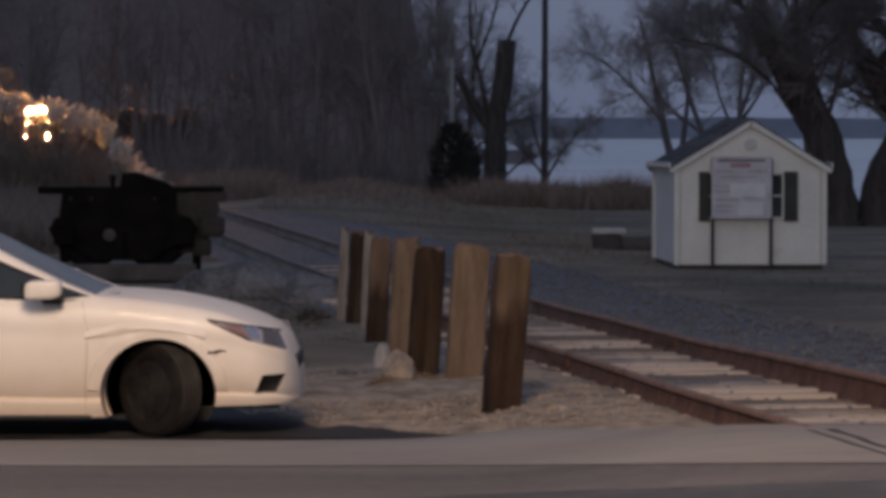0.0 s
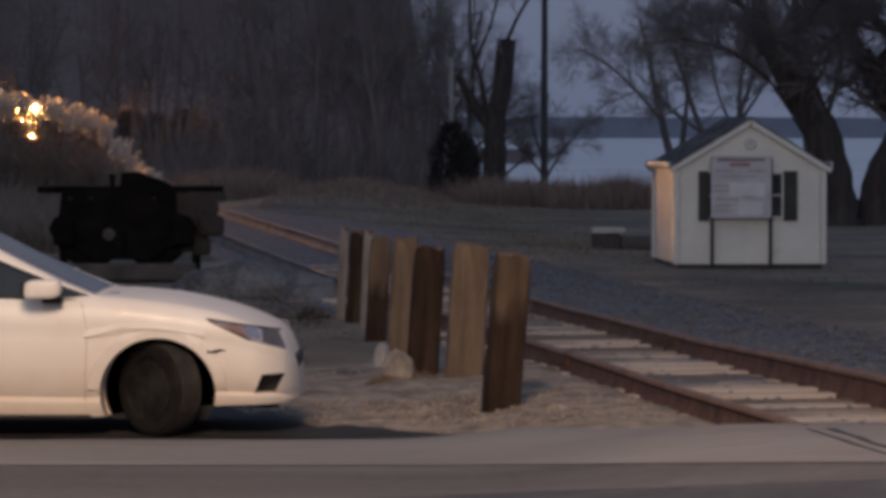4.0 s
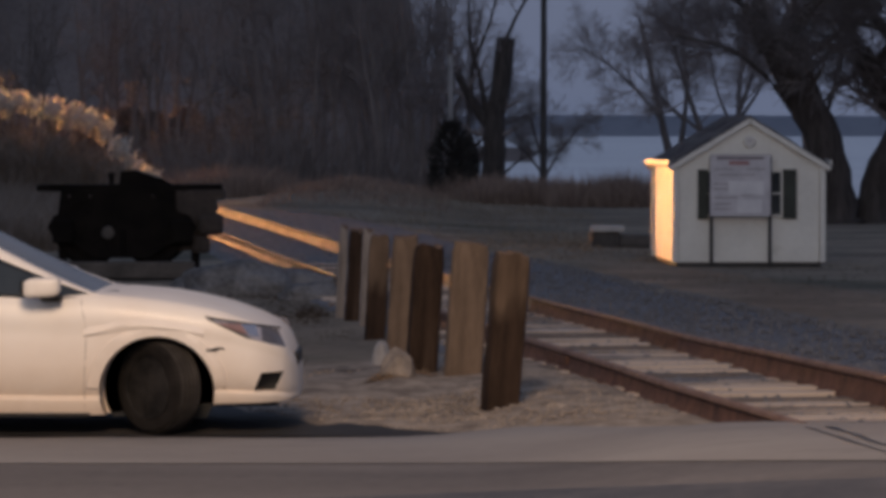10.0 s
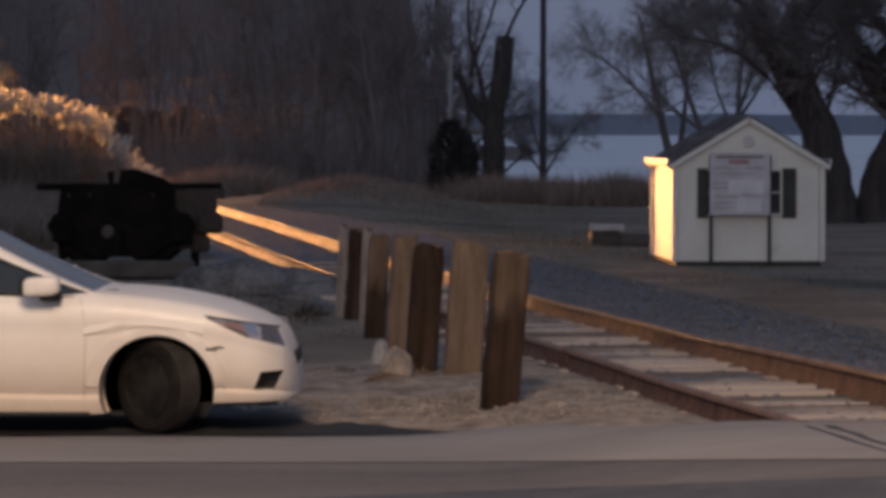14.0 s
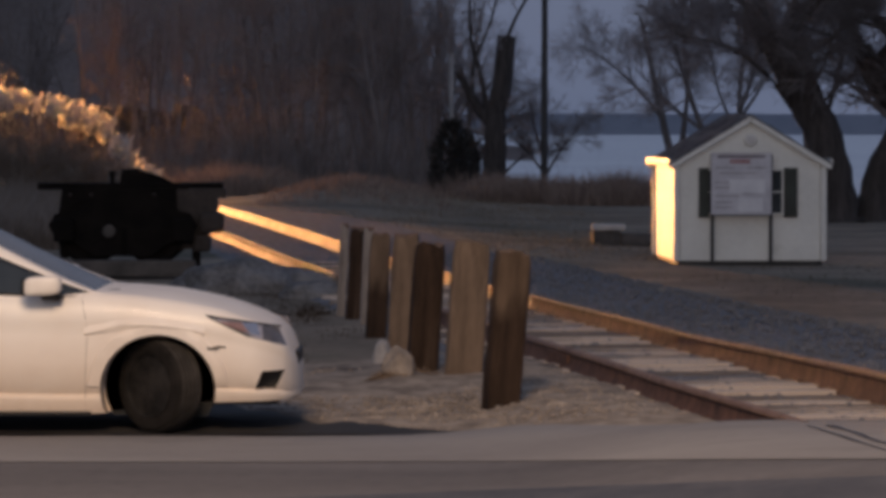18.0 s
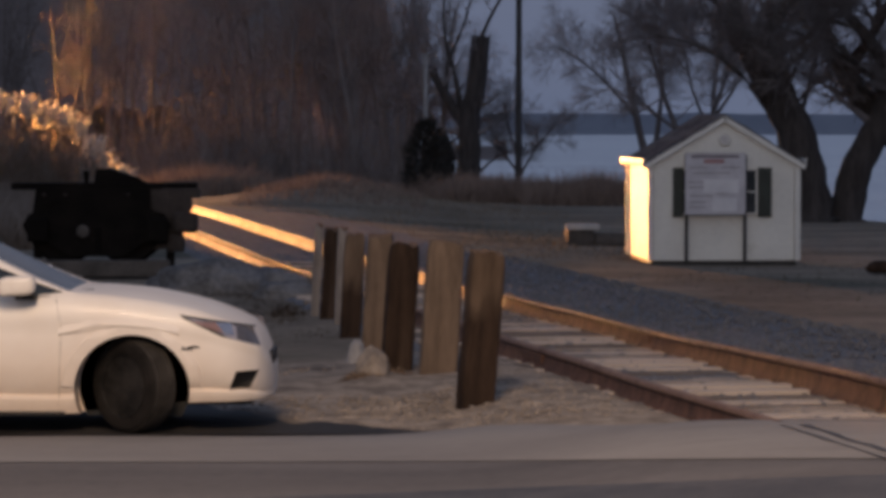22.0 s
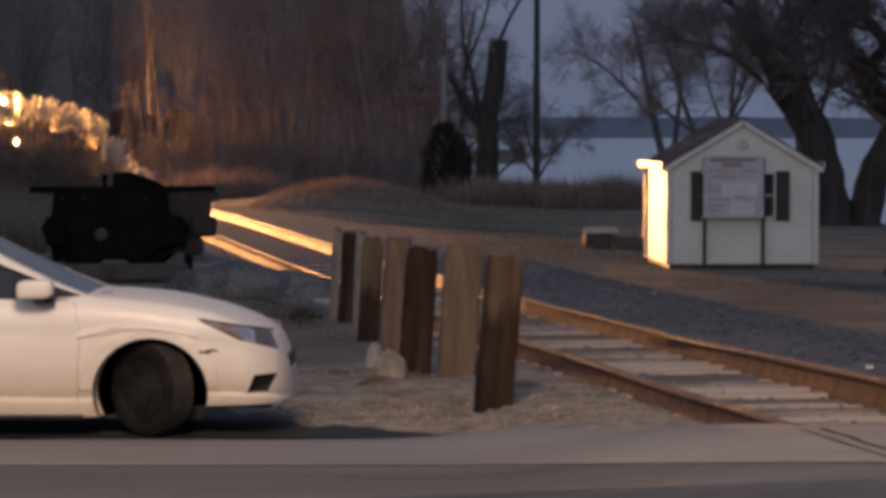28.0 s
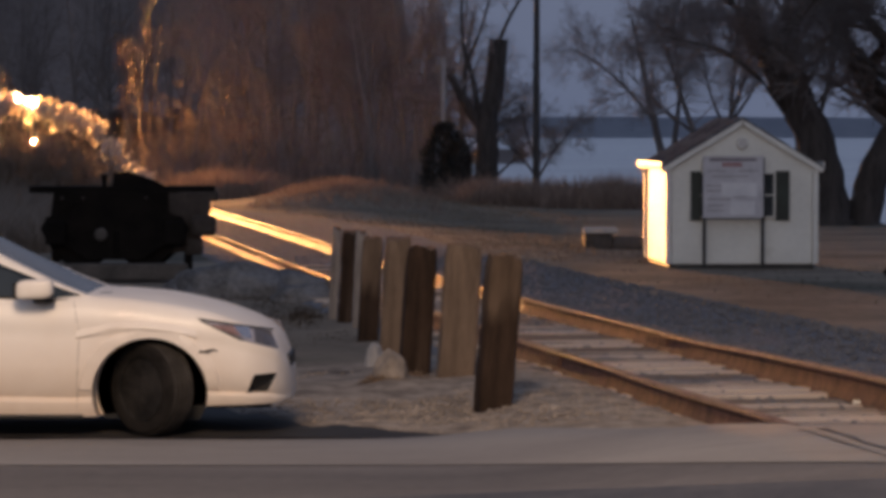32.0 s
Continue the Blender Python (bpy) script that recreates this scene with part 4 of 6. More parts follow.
    part("bumper_crack", bm, M_CARDARK, c, "cracked bumper corner")
    part("sill_trim", boxed(-1.45, -0.835, 0.135, 2.1, 0.04, 0.03, 0.008), M_CARDARK, c, "dark sill underside")
    part("underbody", boxed(-1.4, 0, 0.20, 4.4, 1.1, 0.06, 0.02), M_CARDARK, c, "dark underbody")
    part("air_dam", boxed(0.66, -0.22, 0.200, 0.36, 0.9, 0.03, 0.012), M_CARDARK, c, "black lower lip")
    # vent in the bumper corner
    part("fog_vent", prism([(0.72, 0.425), (0.895, 0.43), (0.825, 0.28), (0.67, 0.28)], -0.62, -0.58), M_CARDARK, c, "black bumper vent")
    part("grille", boxed(0.94, 0, 0.47, 0.05, 0.7, 0.10, 0.02), M_CARDARK, c, "black grille")
    # headlamps
    for fl in (-1, 1):
        hl = part("headlight", skin([(0.37, 0.785), (0.845, 0.70), (0.895, 0.575), (0.66, 0.645)], 0.004, 8, fl), M_LAMPGLASS, c, "clear swept-back headlight", 40)
        part("reflector", skin([(0.43, 0.755), (0.64, 0.735), (0.67, 0.668), (0.58, 0.69)], 0.0075, 4, fl), M_LAMPRED, hl, "red-amber reflector")
        part("bulb_cover", skin([(0.60, 0.742), (0.70, 0.733), (0.725, 0.655), (0.66, 0.668)], 0.0085, 4, fl), M_CHROME, hl, "bright inner reflector")
        part("lamp_bezel", skin([(0.735, 0.722), (0.838, 0.697), (0.886, 0.588), (0.745, 0.628)], 0.0075, 4, fl), M_BEZEL, hl, "smoked grey inner bezel")
        part("lamp_rim", skin([(0.38, 0.776), (0.40, 0.775), (0.67, 0.650), (0.655, 0.643)], 0.0078, 4, fl), M_CARDARK, hl, "dark lower rim")
        part("lamp_shade", skin([(0.36, 0.796), (0.86, 0.712), (0.855, 0.70), (0.40, 0.775)], 0.006, 3, fl), M_CARDARK, hl, "dark upper rim")
    # cabin
    ROOF = [(-3.05, 1.02), (-2.75, 1.19), (-2.4, 1.36), (-2.1, 1.445), (-1.8, 1.47), (-1.5, 1.435), (-1.2, 1.325), (-0.88, 1.16), (-0.58, 1.015), (-0.36, 0.925), (-0.28, 0.91)]
    FOOT = [(-3.05, 0.98), (-2.4, 0.955), (-1.0, 0.925), (-0.45, 0.90), (-0.28, 0.89)]

    def cabin_section(x, grow=0.0):
        top, foot = curve(ROOF, x) + grow, curve(FOOT, x)
        h = top - foot
        wf = 0.80 + grow
        wt = wf - 0.24 * min(1.0, h / 0.55)
        return [(wf * 0.6, foot - 0.06), (wf, foot - 0.06), (wf, foot)] + [(wf + (wt - wf) * q, foot + h * (0.90 * q)) for q in (0.25, 0.5, 0.75, 1.0)] + [(wt * 0.96, foot + h * 0.955), (wt * 0.85, top - 0.012 * min(1, h / 0.4)), (wt * 0.5, top + 0.022 * min(1, h / 0.12)), (0, top + 0.034 * min(1, h / 0.12))]

    part("cabin_glass", loft(steps((-3.05, -0.27, 0.055)) + [-0.28], cabin_section), M_CARGLASS, c, "dark tinted window glass", 50)
    # windshield, roof skin and pillars lie just outside the glass
    def strip(f, name, material, label):
        bm = bmesh.new()
        prev = None
        for row in f:
            ring = [bm.verts.new(p) for p in row]
            if prev:
                for q in range(len(ring) - 1):
                    bm.faces.new((prev[q], prev[q + 1], ring[q + 1], ring[q]))
            prev = ring
        bmesh.ops.recalc_face_normals(bm, faces=bm.faces)
        bmesh.ops.solidify(bm, geom=bm.faces[:], thickness=0.008)
        return part(name, bm, material, c, label, 50)

    def sec(x, grow, i):
        p = cabin_section(x, grow)[i]
        return p

    xs = steps((-1.28, -0.27, 0.06)) + [-0.28]
    strip([[(x, -sec(x, 0.010, 8)[0], sec(x, 0.010, 8)[1]), (x, -sec(x, 0.010, 9)[0], sec(x, 0.010, 9)[1]), (x, 0, sec(x, 0.010, 10)[1]), (x, sec(x, 0.010, 9)[0], sec(x, 0.010, 9)[1]), (x, sec(x, 0.010, 8)[0], sec(x, 0.010, 8)[1])] for x in xs], "windshield", M_WINDSHIELD, "grey reflecting windshield")
    for s in (-1, 1):
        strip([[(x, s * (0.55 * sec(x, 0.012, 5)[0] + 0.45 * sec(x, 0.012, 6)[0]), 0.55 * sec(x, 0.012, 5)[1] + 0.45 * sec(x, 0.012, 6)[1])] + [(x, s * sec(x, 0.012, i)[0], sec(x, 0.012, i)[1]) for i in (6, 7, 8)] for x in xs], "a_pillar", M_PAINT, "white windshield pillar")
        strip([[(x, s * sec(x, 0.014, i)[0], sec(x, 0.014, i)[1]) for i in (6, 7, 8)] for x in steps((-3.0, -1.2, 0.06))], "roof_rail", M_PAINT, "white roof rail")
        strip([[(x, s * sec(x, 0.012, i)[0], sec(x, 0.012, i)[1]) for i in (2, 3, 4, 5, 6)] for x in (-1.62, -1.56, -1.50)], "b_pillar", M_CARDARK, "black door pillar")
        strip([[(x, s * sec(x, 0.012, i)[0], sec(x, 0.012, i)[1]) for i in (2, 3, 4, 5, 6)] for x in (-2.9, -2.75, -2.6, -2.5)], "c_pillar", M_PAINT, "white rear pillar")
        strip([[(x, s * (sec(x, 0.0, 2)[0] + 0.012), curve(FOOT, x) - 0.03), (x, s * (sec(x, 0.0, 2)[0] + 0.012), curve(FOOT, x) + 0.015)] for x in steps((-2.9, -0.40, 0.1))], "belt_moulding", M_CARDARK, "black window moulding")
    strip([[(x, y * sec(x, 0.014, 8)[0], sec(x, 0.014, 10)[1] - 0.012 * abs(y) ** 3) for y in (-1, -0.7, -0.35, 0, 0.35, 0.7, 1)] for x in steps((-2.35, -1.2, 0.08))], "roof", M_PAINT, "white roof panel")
    # door mirror
    for s in (-1, 1):
        bm = bmesh.new()
        bmesh.ops.create_uvsphere(bm, u_segments=24, v_segments=16, radius=1.0)
        for v in bm.verts:
            x, y, z = v.co
            f = lambda q: math.copysign(abs(q) ** 0.45, q)
            v.co = (0.128 * f(x) * (1.0 if x > 0 else 0.92), 0.09 * f(y), 0.064 * f(z) + 0.012 * x)
        m = part("door_mirror", bm, M_PAINT_PLAIN, c, "white door mirror", 60)
        m.matrix_basis = pose(-0.71 if s < 0 else -0.80, s * 0.965, 0.992)
        part("mirror_foot", boxed(0.06, -s * 0.09, -0.078, 0.14, 0.13, 0.035, 0.012), M_CARDARK, m, "black mirror foot")
        part("mirror_glass", boxed(-0.128, 0, 0, 0.012, 0.15, 0.10, 0.004), M_CARGLASS, m)
        part("door_handle", boxed(-1.35, s * 0.878, 0.80, 0.20, 0.03, 0.035, 0.012), M_PAINT, c, "white door handle")
    # wipers and cowl
    part("cowl", boxed(-0.30, 0, 0.938, 0.12, 1.0, 0.02, 0.008), M_CARDARK, c, "black cowl panel")
    for x, out, st_ in ((0.05, -1, -42), (0.05, 1, -36), (-2.70, -1, 0), (-2.70, 1, 0)):
        car_wheel(c, x, out * 0.72, st_, out)
    return c


build_car()


# ---- old iron bogie on its stretch of display track ----
def bogie():
    X, Y = -4.45, 48.5
    b = thing("rail_bogie", Matrix.Translation((X, Y, land(X, Y) - 0.02)) @ Matrix.Rotation(radians(2), 4, "Z"), "old black cast-iron railway bogie standing as a display", "rail bogie")
    part("tank_plate", prism([(-1.12, 0.62), (-1.02, 1.30), (0.62, 1.31), (0.60, 0.50), (0.2, 0.36), (-0.7, 0.36)], -0.26, 0.30), M_IRON, b, "black riveted plate")
    part("end_plate", prism([(0.62, 0.42), (0.62, 1.30), (1.18, 1.27), (1.22, 1.05), (1.0, 0.46)], -0.22, 0.10), M_IRON_DULL, b, "dull dark end plate")
    for kx in (-0.9, -0.6, -0.3, 0.0, 0.3):
        part("rivet", lathe([(0.005, -0.03), (0.022, -0.02), (0.026, 0.0)], 8), M_IRON_DULL, b).matrix_basis = pose(kx, -0.27, 1.22)
    part("bolster", boxed(-0.05, 0, 1.34, 2.66, 0.36, 0.10, 0.02), M_IRON, b, "long black top beam")
    part("bolster_end", boxed(1.05, -0.06, 1.24, 0.55, 0.30, 0.14, 0.03), M_IRON_DULL, b, "dull grey beam end")
    for x in (-0.62, 0.30):
        w = part("wheel", lathe([(0.05, -0.11), (0.12, -0.10), (0.16, -0.05), (0.36, -0.045), (0.40, -0.065), (0.455, -0.065), (0.455, 0.04), (0.50, 0.05), (0.50, 0.08), (0.05, 0.08)], 36), M_IRON, b, "black spoked-out iron wheel", 35)
        w.matrix_basis = pose(x, -0.25, 0.72)
        w2 = part_mesh("wheel", w.data, M_IRON, b, "black iron wheel")
        w2.matrix_basis = pose(x, 1.19, 0.72)
        part("axle", lathe([(0.075, -0.3), (0.075, 1.35)], 16), M_IRON, b).matrix_basis = pose(x, 0, 0.72)
    part("hub", lathe([(0.02, -0.40), (0.085, -0.39), (0.10, -0.33), (0.10, -0.2)], 20), M_IRON_GREY, b, "round worn grey hub", 40).matrix_basis = pose(-0.34, -0.06, 0.70)
    # side frame: an arch bar truss
    part("side_frame", prism([(-1.20, 0.78), (-1.12, 0.95), (-0.80, 1.02), (-0.45, 1.28), (0.20, 1.28), (0.55, 1.02), (0.82, 0.95), (0.92, 0.78), (0.80, 0.60), (0.50, 0.52), (0.25, 0.34), (-0.55, 0.34), (-0.80, 0.52), (-1.10, 0.58)], -0.40, -0.30), M_IRON, b, "black arched side frame")
    part("journal_box", boxed(-0.98, -0.40, 0.72, 0.30, 0.20, 0.34, 0.04), M_IRON, b, "black journal box")
    part("journal_box", boxed(0.72, -0.40, 0.72, 0.30, 0.20, 0.34, 0.04), M_IRON, b, "black journal box")
    for k in range(4):
        part("spring", lathe([(0.03, -0.06), (0.06, -0.05), (0.06, 0.05), (0.03, 0.06)], 14), M_IRON, b, "stacked coil spring").matrix_basis = pose(-0.12, -0.36, 0.44 + 0.085 * k, 90)
    part("brake_arm", prism([(-0.34, 1.39), (-0.28, 1.39), (-0.26, 1.56), (-0.36, 1.56)], -0.1, 0.0), M_IRON, b, "short upright iron lug")
    part("bolster_cap", prism([(-0.20, 1.39), (-0.17, 1.58), (0.02, 1.60), (0.42, 1.47), (0.55, 1.39)], -0.16, 0.14), M_IRON, b, "sloping iron cap")
    part("coupler", boxed(1.12, -0.2, 0.82, 0.36, 0.3, 0.30, 0.08), M_IRON_DULL, b, "dull brown coupler head")
    part("coupler_lug", boxed(0.98, -0.2, 0.52, 0.26, 0.22, 0.24, 0.05), M_IRON_DULL, b, "rusty brown lug")
    part("stand_leg", boxed(0.90, -0.18, 0.20, 0.12, 0.14, 0.52, 0.015), M_IRON, b, "iron stand leg")
    part("stand_leg", boxed(-1.0, -0.18, 0.20, 0.12, 0.14, 0.52, 0.015), M_IRON, b, "iron stand leg")
    part("base_beam", boxed(-0.25, -0.45, 0.17, 2.3, 0.28, 0.24, 0.03), M_IRON_GREY, b, "grey timber base beam")
    return b


bogie()


def boulder(x, y, r, sx, sy, sz, seed, label, name="boulder"):
    bm = bmesh.new()
    bmesh.ops.create_icosphere(bm, subdivisions=4, radius=1.0)
    for v in bm.verts:
        p = v.co.copy()
        k = 1 + 0.22 * noise.noise(p * 1.3 + Vector((seed, 0, 0))) + 0.10 * noise.noise(p * 3.1 + Vector((0, seed, 0))) + 0.03 * noise.noise(p * 9 + Vector((0, seed, 0)))
        v.co = Vector((p.x * sx, p.y * sy, max(-0.35, p.z) * sz)) * k * r
    ob = part(name, bm, M_ROCK, None, smooth=60)
    ob.matrix_world = Matrix.Translation((x, y, land(x, y) + 0.3 * sz * r))
    return tagged(ob, label, "boulder", "boulders near the track")


boulder(-2.62, 43.5, 0.62, 1.2, 0.8, 0.60, 3.1, "low rounded grey boulder beside the bogie")
boulder(-1.90, 44.2, 0.52, 1.0, 0.8, 0.44, 8.7, "grey boulder with a worn pale top")
boulder(-1.62, 42.0, 0.38, 1.1, 0.8, 0.45, 5.2, "small grey boulder at the posts")
boulder(-3.20, 44.6, 0.36, 1.1, 0.8, 0.5, 6.6, "small dark boulder by the bogie base")


marker = boulder(-0.54, 29.7, 0.12, 0.7, 0.7, 1.6, 2.2, "small pale upright stone at the foot of the posts", "marker_stone")
marker.data.materials[0] = M_PALEPOLE
clod = boulder(-0.36, 26.9, 0.19, 0.72, 0.7, 1.35, 4.4, "pale tan lump of earth and straw against the posts", "earth_clod")
clod.data.materials[0] = M_GRIT
tagged(clod, category="earth clod")


def stone_seat():
    x, y = 3.25, 62.5
    s = thing("stone_block_seat", Matrix.Translation((x, y, land(x, y))), "low dark stone blocks with a pale slab on top", "stone seat")
    for cx, w, h, sd in ((-0.22, 0.52, 0.30, 1), (0.34, 0.60, 0.24, 2)):
        bm = boxed(cx, 0, h / 2, w, 0.45, h, 0.05)
        for v in bm.verts:
            v.co += Vector((0.03, 0.03, 0.02)) * noise.noise(v.co * 4 + Vector((sd, 0, 0)))
        part("block", bm, M_IRON_GREY, s, "dark rough stone block", 40)
    part("slab", boxed(-0.18, -0.02, 0.35, 0.62, 0.54, 0.11, 0.03), M_SLAB, s, "pale stone slab", 40)


stone_seat()


def picnic_table():
    """A worn picnic table on the lawn by the lake."""
    t = thing("picnic_table", Matrix.Translation((7.32, 50.8, land(7.4, 50.8))), "weathered dark picnic table on the lawn by the lake", "picnic table")
    for k in range(3):
        part("tabletop_plank", boxed(0.95, -0.25 + 0.25 * k, 0.70, 1.90, 0.235, 0.045, 0.008), M_WOODTABLE, t, "greyed wooden plank")
    for y in (-0.62, 0.62):
        part("bench_plank", boxed(0.95, y, 0.425, 1.90, 0.24, 0.04, 0.008), M_WOODTABLE, t, "greyed bench plank")
    for x in (0.22, 1.68):
        for q in (-1, 1):
            bm = bmesh.new()
            box(bm, 0, 0, 0, 0.075, 0.12, 0.82, Matrix.Translation((x, q * 0.40, 0.34)) @ Matrix.Rotation(q * radians(24), 4, "X"), 0.008)
            part("leg", bm, M_POST_DARK, t, "splayed dark leg")
        part("bench_beam", boxed(x + 0.06, 0, 0.38, 0.045, 1.42, 0.09, 0.006), M_POST_DARK, t)
        part("top_beam", boxed(x + 0.06, 0, 0.64, 0.045, 0.72, 0.07, 0.006), M_POST_DARK, t)
    g = thing("log", Matrix.Translation((7.0, 50.3, land(7.0, 50.3) + 0.10)), "short dark log lying on the lawn", "log")
    s_ = Soup()
    s_.tube(path((-0.28, 0, 0), (-0.05, 0.03, 0.03), (0.3, 0.02, 0.0), wob=0.01, seed=4), [0.03, 0.075, 0.10, 0.10, 0.09, 0.085, 0.05], 9)
    part_mesh("trunk", s_.mesh("trunk"), M_POST_DARK, g, smooth=60)
    k = thing("stake", Matrix.Translation((12.55, 88.0, land(12.55, 88.0) - 0.2)), "thin dark stake at the water's edge", "stake")
    bm = bmesh.new()
    cyl(bm, (0, 0, 0), (-0.02, 0, 1.4), 0.03, 0.022, 8)
    part("shaft", bm, M_POLE, k)


# ---- trees and plants ----
def limb(pts, radii, soups, rng, level, twig_len, twigs=5, droop=0.0, spread=0.9, depth=3):
    """A tapered limb along pts with side branches; soups: [wood, twig]."""
    big = radii[0] > 0.035
    soups[0 if big and level == 0 else 1].tube(pts, radii, 7 if radii[0] > 0.12 else (5 if big else 3))
    if level >= depth:
        return
    n = len(pts)
    for k in range(twigs):
        u = rng.uniform(0.25, 1.0) if level else rng.uniform(0.35, 1.0)
        i = min(n - 2, int(u * (n - 1)))
        t = u * (n - 1) - i
        p = pts[i].lerp(pts[i + 1], t)
        r = (radii[i] + (radii[i + 1] - radii[i]) * t) * rng.uniform(0.45, 0.7)
        d = (pts[i + 1] - pts[i]).normalized()
        side = Vector((rng.gauss(0, 1), rng.gauss(0, 1), rng.gauss(0.15, 0.6)))
        side = (side - d * side.dot(d)).normalized()
        g = (d * rng.uniform(0.45, 0.9) + side * rng.uniform(0.5, 1.0) * spread).normalized()
        ln = twig_len * rng.uniform(0.55, 1.15) * (1.15 - 0.5 * u)
        q = [p]
        steps_n = 5 if level == 0 else 4
        for s in range(steps_n):
            g = (g + Vector((rng.gauss(0, 0.16), rng.gauss(0, 0.16), rng.gauss(0.03, 0.13) - droop * (level + 1) * 0.5))).normalized()
            q.append(q[-1] + g * ln / steps_n)
        e = max(0.005, r * 0.25)
        limb(q, [r + (e - r) * s / steps_n for s in range(steps_n + 1)], soups, rng, level + 1, twig_len * 0.55, twigs, droop, spread, depth)


def path(*pts, wob=0.0, seed=0, sub=3):
    """A bent line through points, cut finer and shaken a little."""
    rng = random.Random(seed)
    pts = [Vector(p) for p in pts]
    out = []
    for i in range(len(pts) - 1):
        p0, p1, p2, p3 = pts[max(i - 1, 0)], pts[i], pts[i + 1], pts[min(i + 2, len(pts) - 1)]
        for s in range(sub):
            t = s / sub
            c = 0.5 * (2 * p1 + (p2 - p0) * t + (2 * p0 - 5 * p1 + 4 * p2 - p3) * t * t + (3 * p1 - p0 - 3 * p2 + p3) * t**3)
            if out:
                c = c + Vector((rng.gauss(0, wob), rng.gauss(0, wob), 0))
            out.append(c)
    out.append(pts[-1])
    return out


def taper(n, a, b):
    return [a + (b - a) * (i / (n - 1)) ** 0.8 for i in range(n)]


picnic_table()


def tree(name, x, y, limbs, label, seed, twig_len, twigs, droop=0.0, depth=3, group="", bark=None, twig_mat=None):
    """limbs: (points, base radius, tip radius); the first is the trunk."""
    t = thing(name, Matrix.Translation((x, y, land(x, y) - 0.1)), label, "tree", group)
    rng = random.Random(seed)
    trunk = Soup()
    crown = [Soup(), Soup()]
    for k, (pts, a, b) in enumerate(limbs):
        ps = path(*pts, wob=a * 0.07, seed=seed + k)
        ra = taper(len(ps), a, b)
        if k == 0:
            ra[0] *= 1.35
            trunk.tube(ps, ra, 12)
            s2 = [Soup(), crown[1]]
            limb(ps, [r * 0.8 for r in ra], s2, rng, 0, twig_len, 0, droop, depth=depth)
            for i in range(int(twigs * 0.6)):
                j = rng.randrange(len(ps) // 2, len(ps) - 1)
                g = Vector((rng.gauss(0, 1), rng.gauss(0, 1), rng.uniform(0.2, 1.0))).normalized()
                q = [ps[j] + g * (twig_len * 1.2 * s / 5) + Vector((0, 0, 0.06 * s * s * 0.2)) for s in range(6)]
                limb(q, taper(6, ra[j] * 0.35, 0.008), crown, rng, 1, twig_len * 0.6, twigs, droop, depth=depth)
        else:
            own = [Soup(), crown[1]]
            limb(ps, ra, own, rng, 0, twig_len, twigs, droop, depth=depth)
            part_mesh("limb", own[0].mesh("limb"), bark or M_BARK, t, "bare forking limb", smooth=180)
    part_mesh("trunk", trunk.mesh("trunk"), bark or M_BARK, t, smooth=180)
    if crown[0].f:
        part_mesh("side_branch", crown[0].mesh("side_branch"), bark or M_BARK, t, smooth=180)
    if crown[1].f:
        part_mesh("crown", crown[1].mesh("crown"), twig_mat or M_TWIG, t, "bare fine twigs")
    return t


# two great leaning trees behind the shed, forking from one place
BIGY = 87.0
tree("old_willow", 10.2, BIGY, [
    ([(0.04, 0, 0), (-0.05, 0, 1.0), (-0.36, 0, 2.25), (-0.92, 0.2, 3.4), (-1.38, 0.3, 4.4), (-1.62, 0.3, 4.9)], 0.56, 0.40),
    ([(-1.75, 0.3, 4.6), (-2.3, 0.2, 5.6), (-3.4, 0, 6.6), (-5.0, -0.4, 7.4), (-6.8, -0.8, 8.2)], 0.26, 0.04),
    ([(-1.7, 0.3, 4.6), (-2.0, 0.8, 6.0), (-2.1, 1.2, 7.6), (-2.5, 1.4, 9.5)], 0.30, 0.05),
    ([(-1.5, 0.3, 4.2), (-0.9, -0.3, 5.4), (0.0, -0.8, 6.4), (1.5, -1.2, 7.6)], 0.24, 0.04),
    ([(-1.1, 0.2, 3.0), (-1.9, -0.6, 3.9), (-3.0, -1.2, 4.6), (-4.3, -1.8, 4.9)], 0.10, 0.02),
], "great bare grey-brown tree leaning behind the shed", 11, 2.1, 13, 0.02, group="old lakeside trees", twig_mat=M_WILLOWTWIG)
tree("old_willow", 11.15, BIGY + 0.5, [
    ([(0, 0, 0), (0.10, 0, 0.8), (0.36, 0, 1.6), (0.80, 0.1, 2.55), (1.25, 0.2, 3.4), (1.4, 0.3, 4.2)], 0.48, 0.34),
    ([(1.2, 0.3, 4.0), (0.5, 0.3, 5.0), (-0.5, 0.2, 6.2), (-1.1, 0, 8.5)], 0.24, 0.05),
    ([(1.2, 0.3, 4.0), (1.9, 0.2, 5.2), (2.2, 0, 7.0), (2.4, 0, 9.0)], 0.26, 0.05),
    ([(1.0, 0.2, 3.4), (0.2, -0.5, 4.2), (-0.9, -1.0, 4.8), (-2.2, -1.5, 5.2)], 0.12, 0.02),
], "great bare tree leaning towards the water", 12, 2.0, 13, 0.02, group="old lakeside trees", twig_mat=M_WILLOWTWIG)
